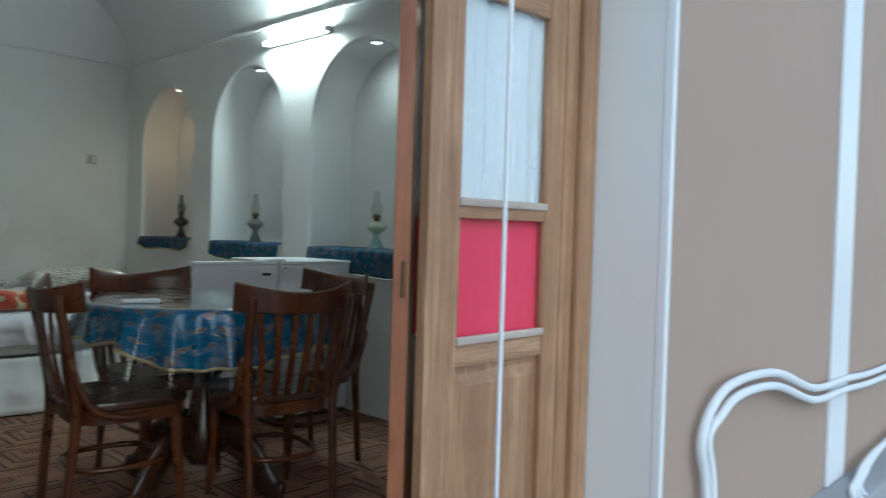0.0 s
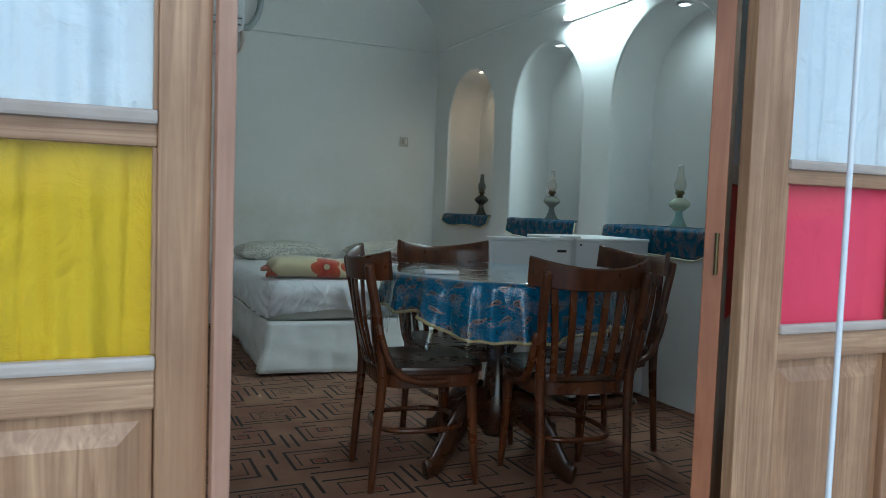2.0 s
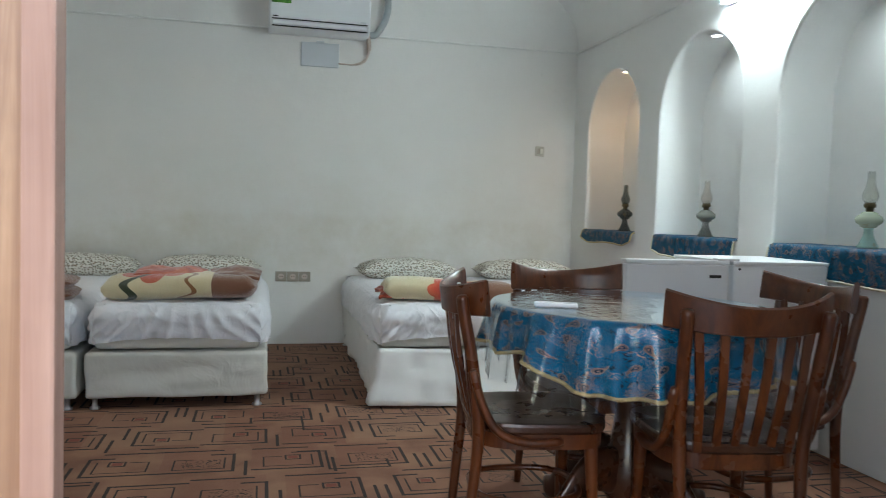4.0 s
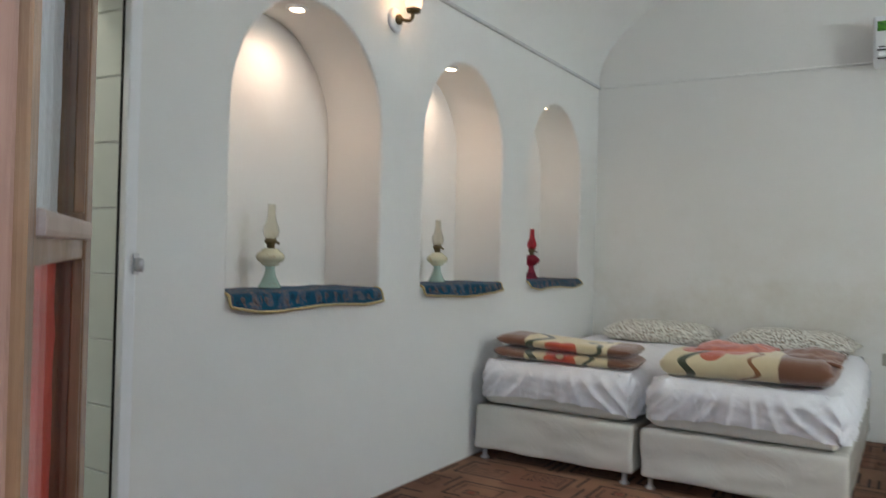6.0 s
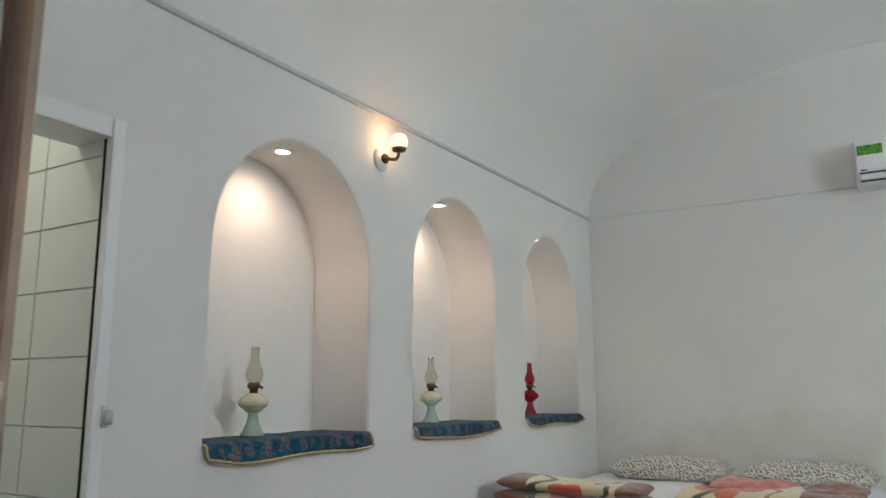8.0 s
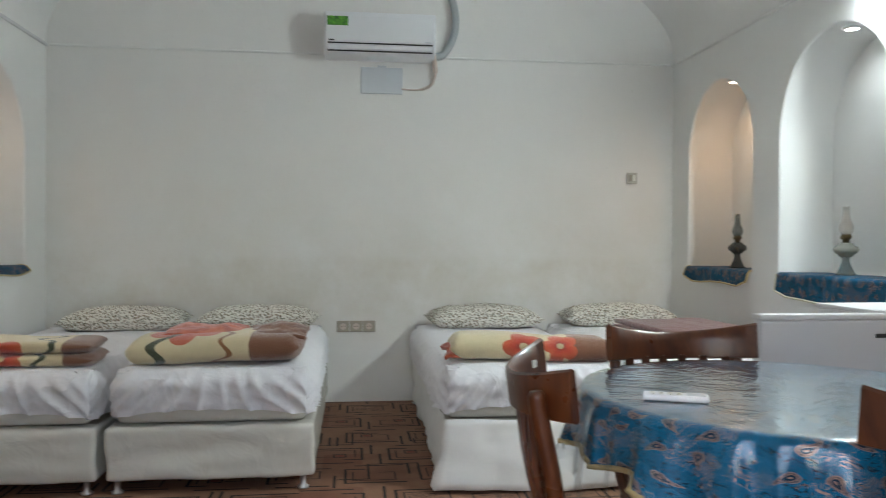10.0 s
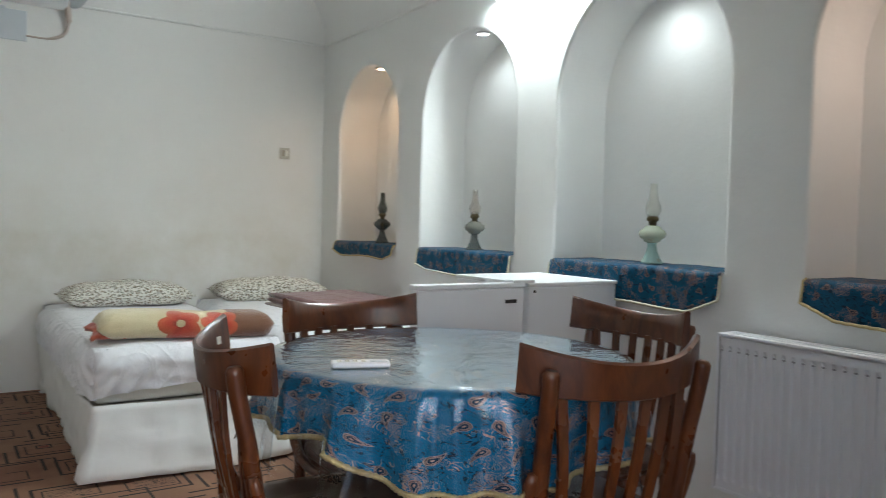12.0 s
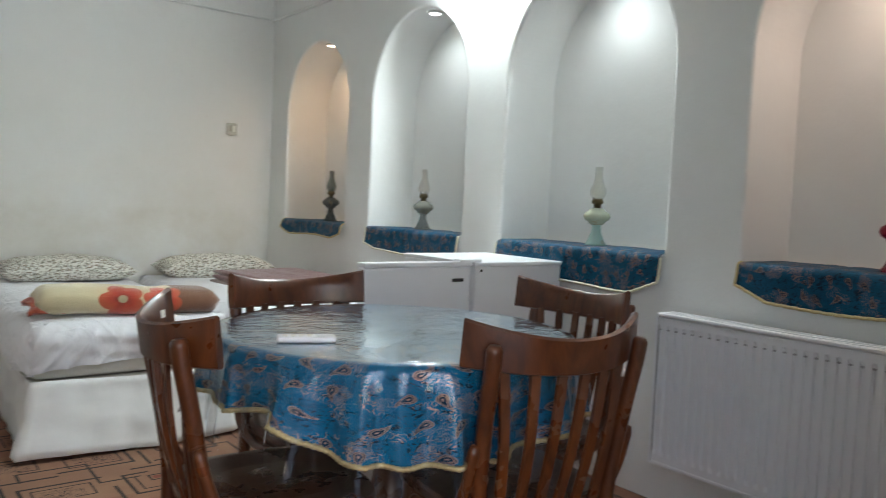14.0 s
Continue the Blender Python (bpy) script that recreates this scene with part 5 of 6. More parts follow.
def dining_chair():
    ob = thing("dining_chair", pose(0, 0, 0), "dark-stained bentwood dining chair with curved top rail and slats", "chair", "chairs round the table")
    # seat: rounded trapezoid with a soft dished top
    def seat_f(u, v):
        a = 2 * math.pi * u
        ca, sa = math.cos(a), math.sin(a)
        p = 0.52
        half = 0.205 + 0.018 * sa
        x, y = half * math.copysign(abs(ca) ** p, ca), 0.02 + 0.205 * math.copysign(abs(sa) ** p, sa)
        prof = [(0.0, 0.440), (0.55, 0.440), (0.9, 0.446), (0.985, 0.446), (1.0, 0.438), (1.0, 0.424), (0.98, 0.417), (0.0, 0.417)]
        k = min(6, int(v * 7))
        q = v * 7 - k
        s, z = (prof[k][0] * (1 - q) + prof[k + 1][0] * q), (prof[k][1] * (1 - q) + prof[k + 1][1] * q)
        return (x * s, 0.02 + (y - 0.02) * s, z)
    part("seat", grid_bm(seat_f, 48, 7, close_u=True), SEATWOOD, ob, "dark polished wooden seat")
    def apron_f(u, v):
        a = 2 * math.pi * u
        ca, sa = math.cos(a), math.sin(a)
        return ((0.185 + 0.012 * sa) * math.copysign(abs(ca) ** 0.5, ca), 0.02 + 0.185 * math.copysign(abs(sa) ** 0.5, sa), 0.372 + 0.046 * v)
    thicken(part("apron", grid_bm(apron_f, 44, 1, close_u=True), WALNUT, ob), 0.022)
    for s in (-1, 1):
        pts = smooth_path([(s * 0.170, -0.200, 0.0), (s * 0.168, -0.185, 0.2), (s * 0.172, -0.170, 0.42), (s * 0.184, -0.196, 0.62), (s * 0.190, -0.226, 0.765), (s * 0.192, -0.233, 0.812)], 5)
        part("back_leg", sweep_bm(pts, [(0.0135 + 0.004 * min(1, i / 9)) * (1.0 if i < len(pts) - 1 else 0.72) for i in range(len(pts))], 12, flat=1.0), WALNUT, ob, smooth=True)
        part("front_leg", sweep_bm(smooth_path([(s * 0.168, 0.195, 0.0), (s * 0.160, 0.178, 0.2), (s * 0.158, 0.165, 0.42)], 4), [0.0125 + 0.0012 * i for i in range(9)], 10), WALNUT, ob, smooth=True)
        brace = smooth_path([(s * 0.203, -0.196, 0.600), (s * 0.203, -0.165, 0.50), (s * 0.206, -0.115, 0.425), (s * 0.207, -0.03, 0.395), (s * 0.203, 0.07, 0.398)], 6)
        part("hip_brace", sweep_bm(brace, [0.010] + [0.0145] * (len(brace) - 2) + [0.010], 10, flat=0.9), WALNUT, ob, smooth=True)
    # bent top rail
    def rail_f(u, v):
        t = 2 * u - 1
        x, y = rail_xy(t)
        dx, dy = 0.228, 0.19 * t
        ln = math.hypot(dx, dy)
        nx, ny = dy / ln, -dx / ln
        prof = [(-0.009, 0.752), (-0.011, 0.80), (-0.008, 0.853), (0.0, 0.858), (0.008, 0.853), (0.011, 0.80), (0.009, 0.752), (0.0, 0.748)]
        k = min(7, int(v * 8))
        o, z = prof[k % 8]
        crown = 0.036 * abs(t) ** 2 - 0.033
        lean = -(z - 0.735) * 0.10
        return (x + nx * o, y + ny * o + lean, z + (crown if z > 0.8 else 0) + (0.012 * abs(t) ** 2 - 0.003 if z < 0.76 else 0))
    bm = bmesh.new()
    rows = [[bm.verts.new(rail_f(i / 26, j / 8)) for j in range(8)] for i in range(27)]
    for a, b in zip(rows, rows[1:]):
        for j in range(8):
            bm.faces.new((a[j], b[j], b[(j + 1) % 8], a[(j + 1) % 8]))
    bm.faces.new(rows[0])
    bm.faces.new(rows[-1])
    part("top_rail", bm, WALNUT, ob, smooth=True).data.set_sharp_from_angle(angle=radians(50))
    for k in range(6):
        t = (k - 2.5) / 2.5 * 0.66
        x1, y1 = rail_xy(t)
        x0 = 0.125 * (k - 2.5) / 2.5
        bm = bmesh.new()
        rows = []
        for q in range(7):
            s = q / 6
            cx, cy, cz = x0 + (x1 - x0) * s, -0.172 + (y1 + 0.006 + 0.172) * s - 0.012 * math.sin(math.pi * s), 0.42 + 0.338 * s
            hw = 0.0115
            rows.append([bm.verts.new((cx + sx * hw, cy + sy * 0.005, cz)) for sx, sy in ((-1, -1), (1, -1), (1, 1), (-1, 1))])
        for a, b in zip(rows, rows[1:]):
            for j in range(4):
                bm.faces.new((a[j], a[(j + 1) % 4], b[(j + 1) % 4], b[j]))
        bm.faces.new(rows[0])
        bm.faces.new(rows[-1])
        part("slat", bm, WALNUT, ob)
    ring = [(0.150 * math.copysign(abs(math.cos(a)) ** 0.7, math.cos(a)), 0.005 + 0.165 * math.copysign(abs(math.sin(a)) ** 0.7, math.sin(a)), 0.205) for a in (2 * math.pi * k / 40 for k in range(40))]
    part("stretcher_hoop", sweep_bm(ring, 0.0105, 8, closed=True), WALNUT, ob, "bent wooden hoop stretcher", smooth=True)
    return ob


chair = dining_chair()
chair.matrix_world = pose(1.749, 3.772, 0, 0, 0, -96.8)
for x, y, rz in ((2.243, 3.508, -8.9), (2.622, 3.834, 91.3), (2.109, 4.139, -178.6)):
    copy_thing(chair, pose(x, y, 0, 0, 0, rz))


stk = part("sticker", box_bm(-0.011, 0.011, -0.0006, 0.0006, -0.009, 0.009), IVORY, chair, "small white paper sticker")
stk.matrix_basis = pose(-0.176, -0.192, 0.805, 6, 0, -34)


# ---- niches: cloths, oil lamps, spots ----
def sill_cloth(key, side, y0, y1, drop, slant, white_edge):
    """A brocade strip laid on the sill that hangs over its edge, with braid along the hem."""
    xw = XL if side < 0 else XR
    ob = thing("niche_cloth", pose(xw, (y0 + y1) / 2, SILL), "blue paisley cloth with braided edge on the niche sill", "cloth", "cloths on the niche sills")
    w = y1 - y0
    seed = y0 * 3.1

    def f(u, v):
        yy = (u - 0.5) * (w - 0.012)
        inn = 0.27
        d = drop * (1 - slant * max(0.0, abs(2 * u - 1) - 0.72) / 0.28 * 0.55) + 0.006 * math.sin(9 * u + seed)
        total = inn + 0.02 + d
        s = v * total
        ripple = 0.004 * math.sin(14 * u + seed) + 0.003 * noise.noise((u * 12, v * 4, seed))
        if s < inn:
            return (side * (inn - s), yy, 0.006 + abs(ripple) * 0.7)
        s -= inn
        if s < 0.02:
            a = s / 0.02 * math.pi / 2
            return (-side * (0.003 + 0.012 * math.sin(a)), yy * (1 + 0.012), 0.006 - 0.012 * (1 - math.cos(a)))
        s -= 0.02
        return (-side * (0.016 + ripple * 1.2 + 0.012 * s / max(d, 0.01)), yy * (1.012 + 0.02 * s), -0.006 - s)
    thicken(part("fabric", grid_bm(f, 44, 26, size=(w, 0.29 + drop)), SILL_PAISLEY, ob, smooth=True), 0.002)
    pts = [Vector(f(k / 60, 1.0)) + Vector((-side * 0.002, 0, 0.001 * math.sin(k * 2.4))) for k in range(61)]
    pts = [Vector(f(0.0, 0.76 + 0.24 * q / 6)) for q in range(6)] + pts + [Vector(f(1.0, 1.0 - 0.24 * q / 6)) for q in range(1, 7)]
    part("braid", sweep_bm(pts, 0.0055, 6), IVORY_BRAID if white_edge else GOLD, ob, "braided edging", smooth=True)


IVORY_BRAID = material("ivory_braid", (0.62, 0.58, 0.44), 0.6)
_n = Net(IVORY_BRAID)
_n.bump(_n.noise(160, 2), 0.8, 0.004)


def oil_lamp(x, y, style, rz, label, s=1.0):
    ob = thing("oil_lamp", pose(x, y, SILL + 0.010, 0, 0, rz), label, "oil lamp", "oil lamps in the niches")
    foot, font, chim = LAMPGLASS[style]
    part("foot", lathe_bm([(0.046 * s, 0.0), (0.045 * s, 0.008), (0.036 * s, 0.022), (0.022 * s, 0.055), (0.018 * s, 0.08), (0.022 * s, 0.088)], 24), foot, ob, smooth=True)
    part("font", lathe_bm([(0.02 * s, 0.088), (0.034 * s, 0.093), (0.036 * s, 0.101), (0.052 * s, 0.110), (0.058 * s, 0.124), (0.053 * s, 0.139), (0.036 * s, 0.149), (0.034 * s, 0.156), (0.02 * s, 0.161)], 28), font, ob, "painted glass oil bowl", smooth=True)
    burner = part("burner", lathe_bm([(0.016 * s, 0.160), (0.017 * s, 0.178), (0.024 * s, 0.180), (0.026 * s, 0.190), (0.022 * s, 0.199)], 20), BRASS, ob, "aged metal burner", smooth=True)
    part("wick_knob", lathe_bm([(0.006, 0), (0.006, 0.006)], 10), BRASS, burner).matrix_basis = pose(0.03 * s, 0, 0.182, 0, 90, 0)
    pr = [(0.021 * s, 0.198), (0.029 * s, 0.212), (0.0335 * s, 0.228), (0.031 * s, 0.246), (0.021 * s, 0.268), (0.0155 * s, 0.295), (0.0150 * s, 0.338)]
    ch = bmesh.new()
    lathe_bm(pr, 26, ch, cap=False)
    thicken(part("chimney", ch, chim, ob, "tall glass chimney", smooth=True), 0.0016)


mids = {k: (v[1] + v[2]) / 2 for k, v in NICHES.items()}
for key, drop, slant, white in (("left_a", 0.05, 0.5, False), ("left_b", 0.045, 0.6, False), ("left_c", 0.035, 0.8, False), ("right_a", 0.075, 0.7, False), ("right_b", 0.115, 0.5, True), ("right_c", 0.14, 0.6, True), ("right_d", 0.115, 0.7, False)):
    n_side, ny0, ny1 = NICHES[key][:3]
    sill_cloth(key, n_side, ny0, ny1, drop, slant, white)
for x, y, style, rz, label in (
    (-1.02, 4.236, "green", 20, "pale green and cream glass oil lamp in the niche"), (-1.02, 5.506, "green", 60, "pale green and cream glass oil lamp in the niche"), (-1.02, 6.715, "red", 10, "magenta red glass oil lamp in the niche"),
    (3.552, 6.737, "grey", 40, "dark smoked glass oil lamp in the niche"), (3.552, 5.676, "clear", 200, "clear banded glass oil lamp in the niche"), (3.554, 4.402, "mint", 200, "mint and cream glass oil lamp in the niche"), (3.552, 3.19, "red", 170, "magenta red glass oil lamp in the niche"),
):
    oil_lamp(x, y, style, rz, label)
for key, (n_side, ny0, ny1, top, watts, col) in NICHES.items():
    x = (XL - 0.12) if n_side < 0 else (XR + 0.105)
    sp = thing("spot_lamp", pose(x, (ny0 + ny1) / 2, top - 0.002), "small round recessed spot lamp in the niche arch", "lamp", "spot lamps in the niches")
    part("rim", lathe_bm([(0.030, -0.010), (0.043, -0.008), (0.045, 0.0), (0.030, 0.0), (0.030, -0.010)], 24, cap=False), PAINT, sp, smooth=True)
    if key != "left_c":
        part("bulb", lathe_bm([(0.001, -0.013), (0.018, -0.012), (0.029, -0.006), (0.029, 0.0)], 20), SPOT_COOL if col is COOL else SPOT_WARM, sp, "lit bulb face", smooth=True)
    else:
        part("bulb", lathe_bm([(0.001, -0.008), (0.018, -0.008), (0.029, -0.005), (0.029, 0.0)], 20), SPOT_WARM, sp, "lit bulb face", smooth=True)

# ---- wall lamps ----
tl = thing("tube_light", pose(XR, (TUBE_Y0 + TUBE_Y1) / 2, TUBE_Z), "lit white fluorescent tube light on the wall", "lamp")
half_t = (TUBE_Y1 - TUBE_Y0) / 2
part("tube", sweep_bm([(-0.052, -half_t + 0.02, 0), (-0.052, half_t - 0.02, 0)], 0.014, 16), TUBE_GLOW, tl, "glowing tube", smooth=True)
part("batten", box_bm(-0.03, -0.001, -half_t, half_t, -0.018, 0.018, bevel=0.004), PAINT, tl)
for s in (-1, 1):
    part("end_cap", lathe_bm([(0.017, -0.014), (0.018, 0.0), (0.017, 0.014)], 16), PAINT, tl).matrix_basis = pose(-0.052, s * (half_t - 0.006), 0, 90, 0, 0)

sc = thing("wall_sconce", pose(XL, 4.79, 2.15), "lit crackle-glass ball sconce on a metal arm", "lamp")
part("back_plate", lathe_bm([(0.055, 0.0), (0.056, 0.006), (0.045, 0.014), (0.02, 0.02)], 28), PAINT, sc, smooth=True).matrix_basis = pose(0, 0, 0, 0, 90, 0)
part("boss", lathe_bm([(0.022, 0.016), (0.024, 0.03), (0.012, 0.04)], 18), BRASS, sc, smooth=True).matrix_basis = pose(0, 0, 0, 0, 90, 0)
part("arm", sweep_bm(smooth_path([(0.03, 0, 0), (0.075, 0.002, -0.012), (0.092, 0.004, -0.004), (0.098, 0.006, 0.02)], 6), 0.008, 10), BRASS, sc, smooth=True)
part("cup", lathe_bm([(0.010, 0.03), (0.030, 0.036), (0.034, 0.05), (0.028, 0.052)], 20, at=(0.098, 0.006, -0.012)), BRASS, sc, smooth=True)
sh = bmesh.new()
lathe_bm([(0.022, 0.05), (0.034, 0.058), (0.041, 0.076), (0.039, 0.096), (0.030, 0.110), (0.024, 0.114)], 24, sh, at=(0.098, 0.006, -0.012), cap=False)
shade = part("shade", sh, SHADE_GLOW, sc, "glowing crackle-glass shade", smooth=True)
shade.visible_shadow = False

# ---- north wall: air conditioner, box, sockets, switch ----
ac = thing("air_conditioner", pose(1.325, YB, 2.455), "white wall air conditioner with green label", "air conditioner")
prof = [(0.0, -0.135), (-0.15, -0.138), (-0.20, -0.115), (-0.222, -0.07), (-0.222, 0.10), (-0.21, 0.135), (-0.17, 0.145), (0.0, 0.145)]
bm = bmesh.new()
rows = [[bm.verts.new((x, y, z)) for y, z in prof] for x in (-0.365, -0.355, 0.355, 0.365)]
for k, row in enumerate(rows):
    if k in (0, 3):
        for v in row:
            v.co.y *= 0.965
            v.co.z *= 0.96
for a, b in zip(rows, rows[1:]):
    for j in range(len(prof)):
        bm.faces.new((a[j], b[j], b[(j + 1) % len(prof)], a[(j + 1) % len(prof)]))
bm.faces.new(rows[0])
bm.faces.new(rows[-1])
part("body", bm, ENAMEL, ac, smooth=True).data.set_sharp_from_angle(angle=radians(30))
part("front_panel", box_bm(-0.352, 0.352, -0.229, -0.2225, -0.066, 0.105, bevel=0.003), ENAMEL, ac)
part("louver", box_bm(-0.335, 0.335, -0.006, 0.004, -0.018, 0.018, bevel=0.003), ENAMEL, ac).matrix_basis = pose(0, -0.216, -0.096, -28, 0, 0)
for y, z in ((-0.2235, -0.071), (-0.206, -0.117)):
    part("slot", box_bm(-0.342, 0.342, y - 0.003, y + 0.003, z - 0.004, z + 0.004), BLACK, ac, "dark air slot")
part("sticker", box_bm(-0.345, -0.21, -0.2305, -0.2292, 0.04, 0.10), GREENLABEL, ac, "green sticker")
part("badge", box_bm(-0.335, -0.30, -0.2305, -0.2292, -0.058, -0.05), BLACK, ac)
part("badge", box_bm(0.29, 0.33, -0.2305, -0.2292, -0.058, -0.05), GREYPLATE, ac)

hs = thing("drain_hose", pose(0, 0, 0), "grey corrugated hose running up the wall from the air conditioner", "hose")
pts = smooth_path([(1.70, YB - 0.07, 2.35), (1.76, YB - 0.06, 2.37), (1.83, YB - 0.05, 2.50), (1.84, YB - 0.04, 2.66), (1.79, YB - 0.035, 2.80), (1.66, YB - 0.03, 2.92), (1.50, YB - 0.03, 3.02)], 16)
part("tube", sweep_bm(pts, [0.024 + (0.0035 if i % 2 else -0.001) for i in range(len(pts))], 12), HOSE, hs, smooth=True)
pp = thing("pipe_tail", pose(0, 0, 0), "thin beige wrapped pipe below the air conditioner", "pipe")
part("wrap", sweep_bm(smooth_path([(1.685, YB - 0.10, 2.36), (1.70, YB - 0.05, 2.31), (1.705, YB - 0.03, 2.24), (1.68, YB - 0.02, 2.17), (1.60, YB - 0.015, 2.135), (1.48, YB - 0.012, 2.135)], 6), [0.017] * 12 + [0.010] * 12 + [0.006] * 7, 8), BEIGE, pp, smooth=True)

jb = thing("junction_box", pose(1.342, YB, 2.19), "flat pale grey junction box cover on the wall", "box")
part("cover", box_bm(-0.142, 0.142, -0.012, -0.001, -0.09, 0.09, bevel=0.005), GREYPLATE, jb)
part("clip", box_bm(-0.03, 0.03, -0.016, -0.002, 0.085, 0.102, bevel=0.003), GREYPLATE, jb)

so = thing("socket_row", pose(1.176, YB, 0.515), "row of three beige wall sockets", "socket")
for k in range(3):
    pl = part("plate", box_bm(-0.132 + 0.088 * k, -0.046 + 0.088 * k, -0.012, -0.001, -0.038, 0.038, bevel=0.004), OUTLET, so)
    part("recess", lathe_bm([(0.022, 0.0), (0.022, 0.002)], 18), BEIGE, pl).matrix_basis = pose(-0.089 + 0.088 * k, -0.0115, 0, 90, 0, 0)
    for s in (-1, 1):
        part("hole", lathe_bm([(0.003, 0.0), (0.003, 0.001)], 8), BLACK, pl).matrix_basis = pose(-0.089 + 0.088 * k + s * 0.009, -0.0138, 0, 90, 0, 0)
SWITCHGREY = material("yellowed_switch_plastic", (0.50, 0.48, 0.42), 0.4)
sw = thing("light_switch", pose(3.118, YB, 1.552), "ivory wall switch with two rockers", "switch")
part("plate", box_bm(-0.038, 0.038, -0.011, -0.001, -0.04, 0.04, bevel=0.004), SWITCHGREY, sw)
part("rocker", box_bm(-0.022, 0.0, -0.016, -0.010, -0.02, 0.022, bevel=0.002), OUTLET, sw)
part("rocker", box_bm(0.004, 0.024, -0.016, -0.010, -0.02, 0.022, bevel=0.002), IVORY, sw)

# ---- fridge with its door standing open ----
fg = thing("small_fridge", pose(2.92, 4.445, 0), "small white fridge with its door standing open", "fridge")
bm = bmesh.new()
add_box(bm, 0.0, 0.475, 0.0, 0.485, 0.025, 0.852, bevel=0.008)
part("cabinet", bm, ENAMEL, fg, smooth=False)
part("top_plate", box_bm(-0.006, 0.48, -0.004, 0.489, 0.852, 0.868, bevel=0.005), ENAMEL, fg)
part("opening", box_bm(-0.004, -0.001, 0.035, 0.45, 0.08, 0.82), IVORY, fg, "pale inner lining")
fd = part("door", box_bm(-0.505, -0.022, 0.0, 0.048, 0.06, 0.853, bevel=0.010, seg=3), ENAMEL, fg)
part("door_cap", box_bm(-0.507, -0.020, -0.002, 0.050, 0.853, 0.871, bevel=0.005), ENAMEL, fd)
part("gasket", box_bm(-0.49, -0.04, 0.048, 0.056, 0.08, 0.84, bevel=0.003), GREYPLATE, fd)
part("badge", box_bm(-0.115, -0.06, -0.0015, 0.001, 0.795, 0.808), BLACK, fd, "small dark badge")
part("hinge_cover", box_bm(-0.075, 0.03, 0.0, 0.045, 0.868, 0.880, bevel=0.004), PAINT, fg)
part("hinge_screw", lathe_bm([(0.006, 0), (0.005, 0.003)], 12), BLACK, fg).matrix_basis = pose(0.028, -0.001, 0.835, 90, 0, 0)
for x, y in ((0.04, 0.04), (0.43, 0.04), (0.04, 0.44), (0.43, 0.44)):
    part("foot", lathe_bm([(0.018, 0), (0.018, 0.026)], 12, at=(x, y, 0)), BLACK, fg)

# ---- radiator ----
RY0, RY1, RX, RZ0, RZ1 = 2.66, 3.868, 3.29, 0.19, 0.735
SLOTGREY = material("shadowed_grey_slot", (0.42, 0.42, 0.43), 0.7)
rd = thing("radiator", pose(0, 0, 0), "white steel panel radiator with vertical flutes", "radiator")
nfl = 36
bm = bmesh.new()
rows = []
for k in range(nfl * 4 + 1):
    y = RY0 + 0.012 + (RY1 - RY0 - 0.024) * (k // 4 + (0.0, 0.48, 0.62, 0.88)[k % 4]) / nfl
    dx = (0.0, 0.0, 0.009, 0.009)[k % 4]
    col = []
    for z, flat in ((RZ0 + 0.012, 1), (RZ0 + 0.035, 1), (RZ0 + 0.05, 0), (RZ1 - 0.055, 0), (RZ1 - 0.04, 1), (RZ1 - 0.014, 1)):
        col.append(bm.verts.new((RX + (dx if not flat else 0.0), y, z)))
    rows.append(col)
for a, b in zip(rows, rows[1:]):
    for j in range(5):
        bm.faces.new((a[j], b[j], b[j + 1], a[j + 1]))
thicken(part("front_panel", bm, ENAMEL, rd), 0.002)
for nm, b in (("side_cover", (RX - 0.003, RX + 0.10, RY0, RY0 + 0.012, RZ0, RZ1)), ("side_cover", (RX - 0.003, RX + 0.10, RY1 - 0.012, RY1, RZ0, RZ1)), ("bottom_rail", (RX - 0.002, RX + 0.02, RY0 + 0.012, RY1 - 0.012, RZ0, RZ0 + 0.012))):
    part(nm, box_bm(*b, bevel=0.003), ENAMEL, rd)
part("top_grille", box_bm(RX - 0.004, RX + 0.10, RY0 + 0.012, RY1 - 0.012, RZ1 - 0.012, RZ1, bevel=0.004), ENAMEL, rd)
for k in range(60):
    y = RY0 + 0.03 + (RY1 - RY0 - 0.06) * k / 59
    part("grille_slot", box_bm(RX + 0.02, RX + 0.08, y - 0.004, y + 0.004, RZ1 - 0.001, RZ1 + 0.0012), GREYPLATE, rd)
for k in range(nfl):
    y = RY0 + 0.012 + (RY1 - RY0 - 0.024) * (k + 0.75) / nfl
    part("flute_slot", box_bm(RX - 0.0035, RX + 0.002, y - 0.0055, y + 0.0055, RZ1 - 0.060, RZ1 - 0.054, bevel=0.002, seg=1), SLOTGREY, rd, "short dark slot above a flute")
part("end_seam", box_bm(RX - 0.0045, RX + 0.004, RY1 - 0.0145, RY1 - 0.0125, RZ0 + 0.01, RZ1 - 0.012), SLOTGREY, rd, "dark seam beside the end cover")
part("back_panel", box_bm(RX + 0.07, RX + 0.085, RY0 + 0.014, RY1 - 0.014, RZ0 + 0.01, RZ1 - 0.02, bevel=0.003), ENAMEL, rd)
for y in (RY0 + 0.2, RY1 - 0.2):
    part("bracket", box_bm(RX + 0.085, XR, y - 0.015, y + 0.015, RZ0 + 0.1, RZ1 - 0.1), PAINT, rd)

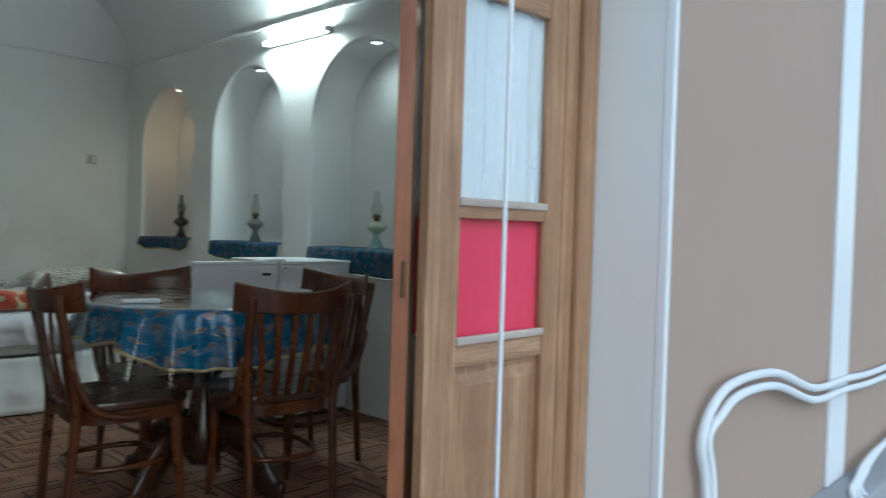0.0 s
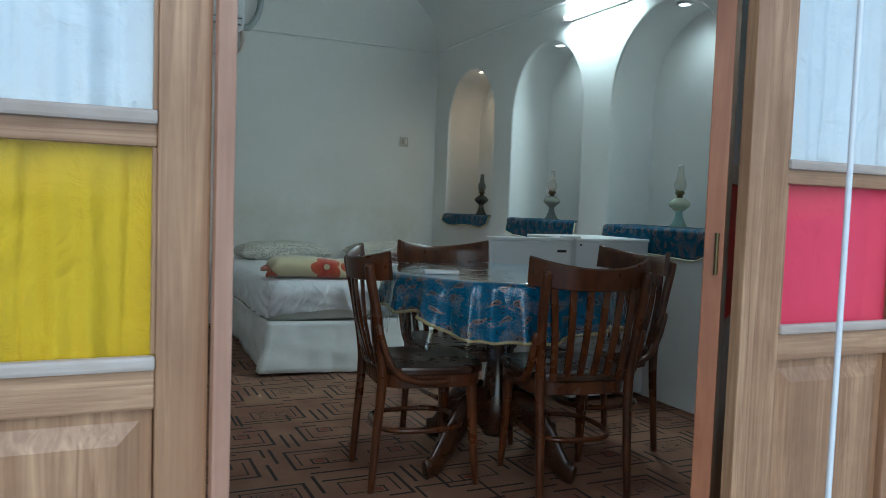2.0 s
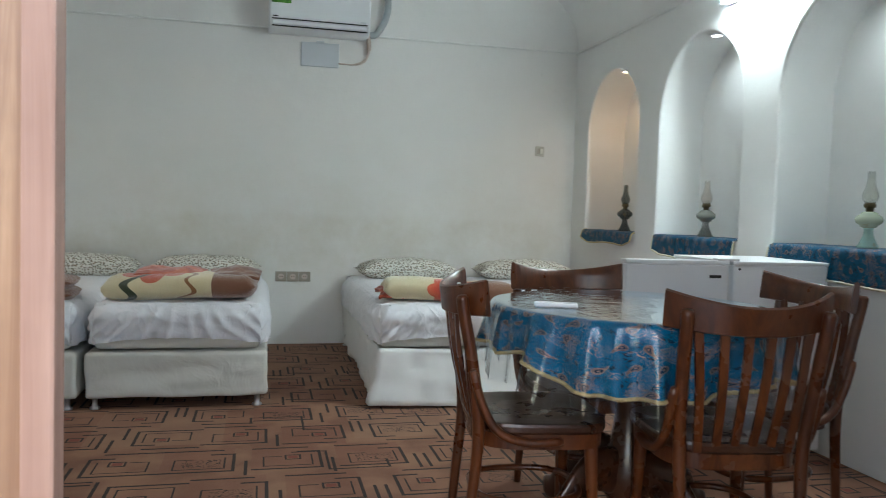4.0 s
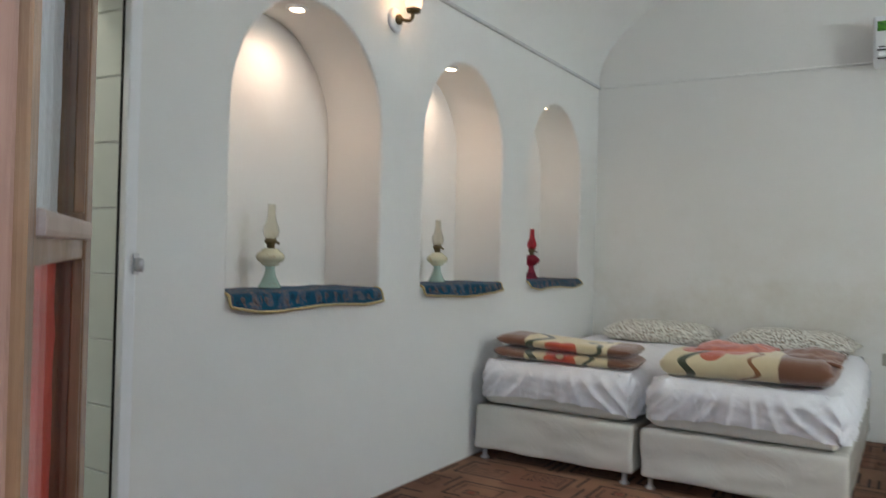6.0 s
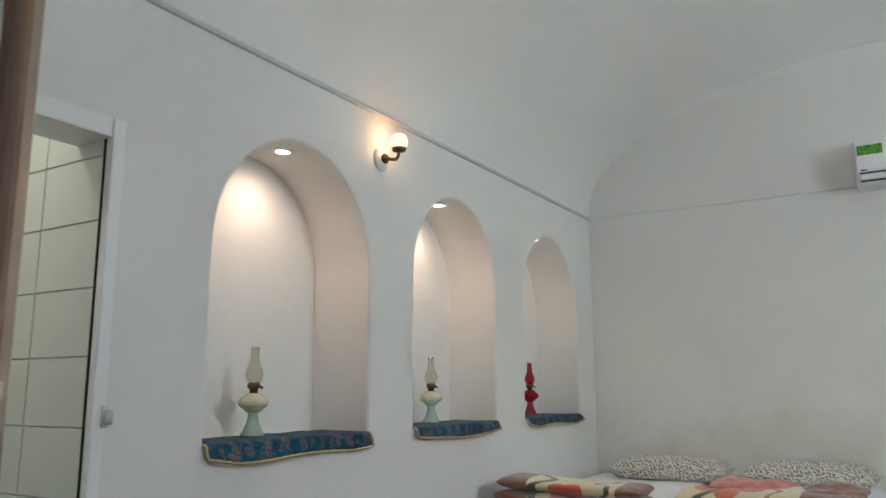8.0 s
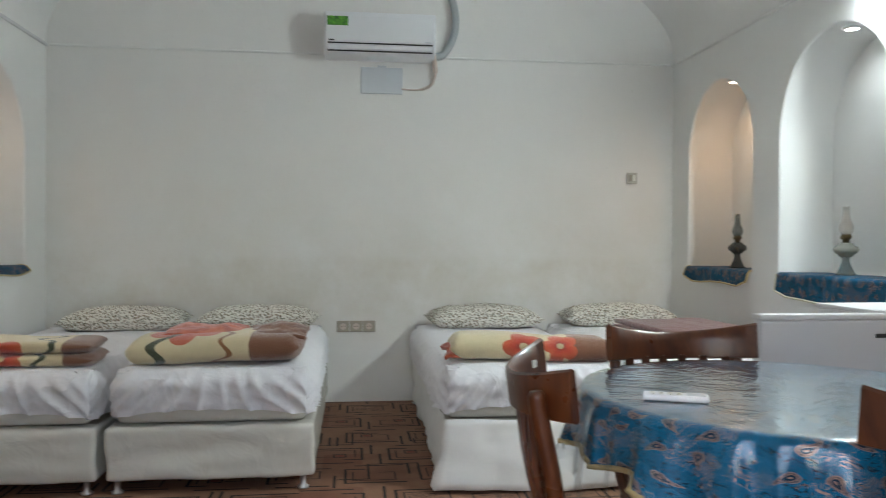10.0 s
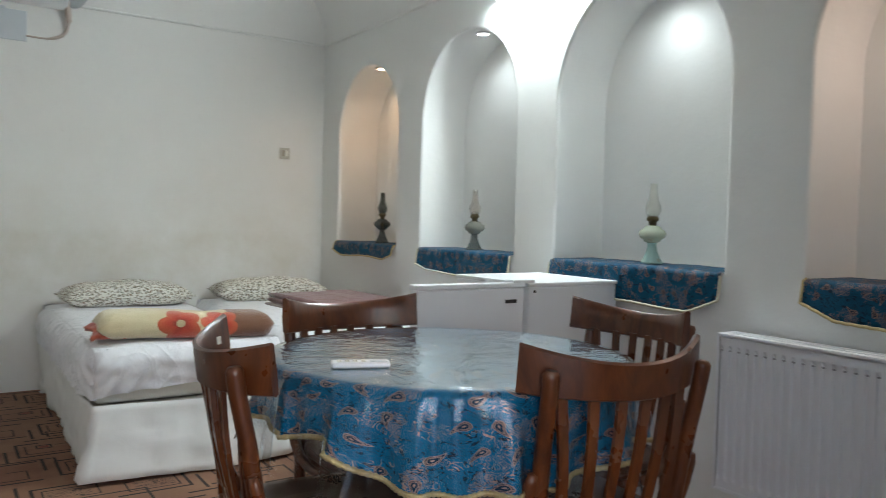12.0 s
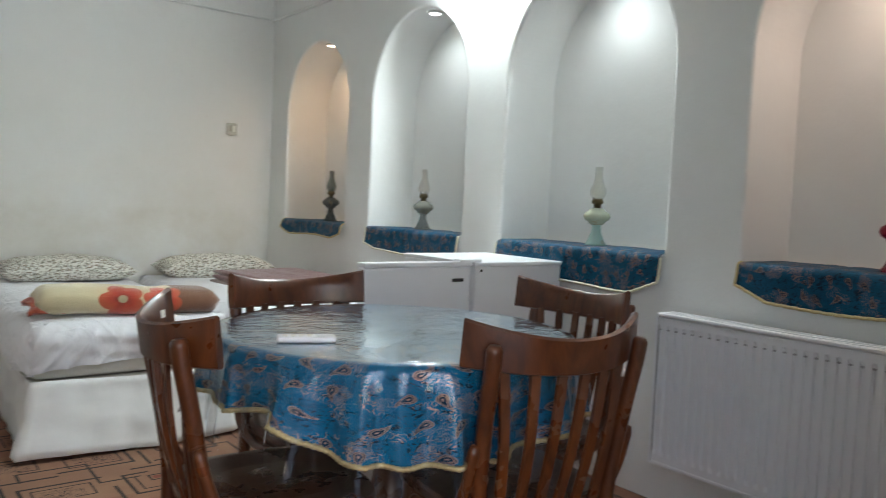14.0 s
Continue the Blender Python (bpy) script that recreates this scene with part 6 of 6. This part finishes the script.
# ---- outside: cables and cord ----
for off in (0.0, 0.042):
    cb = thing("cable", pose(0, 0, 0), "thick white cable looped along the outside wall", "cable", "cables on the outside wall")
    loop = [(2.60, -0.018), (2.585, 0.36), (2.545, 0.505), (2.605, 0.606), (2.735, 0.652), (3.04, 0.640), (3.43, 0.540), (3.84, 0.522), (4.41, 0.500), (6.0, 0.52)]
    pts = smooth_path([(x + (off if k < 4 else off * 0.6 if k == 4 else 0), YO - 0.045 + 0.01 * math.sin(k), z - (off if k > 2 else 0)) for k, (x, z) in enumerate(loop)], 10)
    part("sheath", sweep_bm(pts, 0.0135, 10), RUBBER, cb, smooth=True)
for off in (0.0, 0.05, 0.10):
    cb = thing("cable", pose(0, 0, 0), "white cable lying in a loose bend on the plinth", "cable", "cables on the outside wall")
    pts = smooth_path([(3.60 + off, YO - 0.30, -0.008), (3.64 + off, YO - 0.20, 0.06), (3.70 + off, YO - 0.115, 0.112), (3.88 + off, YO - 0.085, 0.128), (4.25 + off, YO - 0.06, 0.165), (5.6, YO - 0.05, 0.19 + off)], 8)
    part("sheath", sweep_bm(pts, 0.012, 10), RUBBER, cb, smooth=True)
cd = thing("hanging_cord", pose(0, 0, 0), "thin white cord hanging in front of the door", "cord")
part("strand", sweep_bm([(1.893, YD - 0.085, 2.3), (1.893, YD - 0.085, 1.2), (1.893, YD - 0.085, 0.4), (1.890, YD - 0.085, -0.01)], 0.0055, 8), RUBBER, cd, smooth=True)

# ---- bathroom tiles, one by one ----
bw = bpy.data.objects["bathroom_wall_1"]
bw2 = bpy.data.objects["bathroom_wall_2"]
tbm = box_bm(-0.004, 0.004, -0.149, 0.149, -0.099, 0.099, bevel=0.002, seg=1)
tile0 = part("tile", tbm, TILE, bw)
tile0.matrix_basis = pose(BX + 0.005, 2.15, 0.1)
for r in range(13):
    for q in range(6):
        if r == 0 and q == 0:
            continue
        y = 2.15 + 0.302 * q
        if y > 3.6:
            continue
        t = new("tile", tile0.data)
        t.parent = bw
        t.matrix_basis = pose(BX + 0.005, y, 0.1 + 0.202 * r)
    for q in range(4):
        t = new("tile", tile0.data)
        t.parent = bw2
        t.matrix_basis = pose(XL - 0.178 - 0.302 * q, 3.430, 0.1 + 0.202 * r, 0, 0, 90)
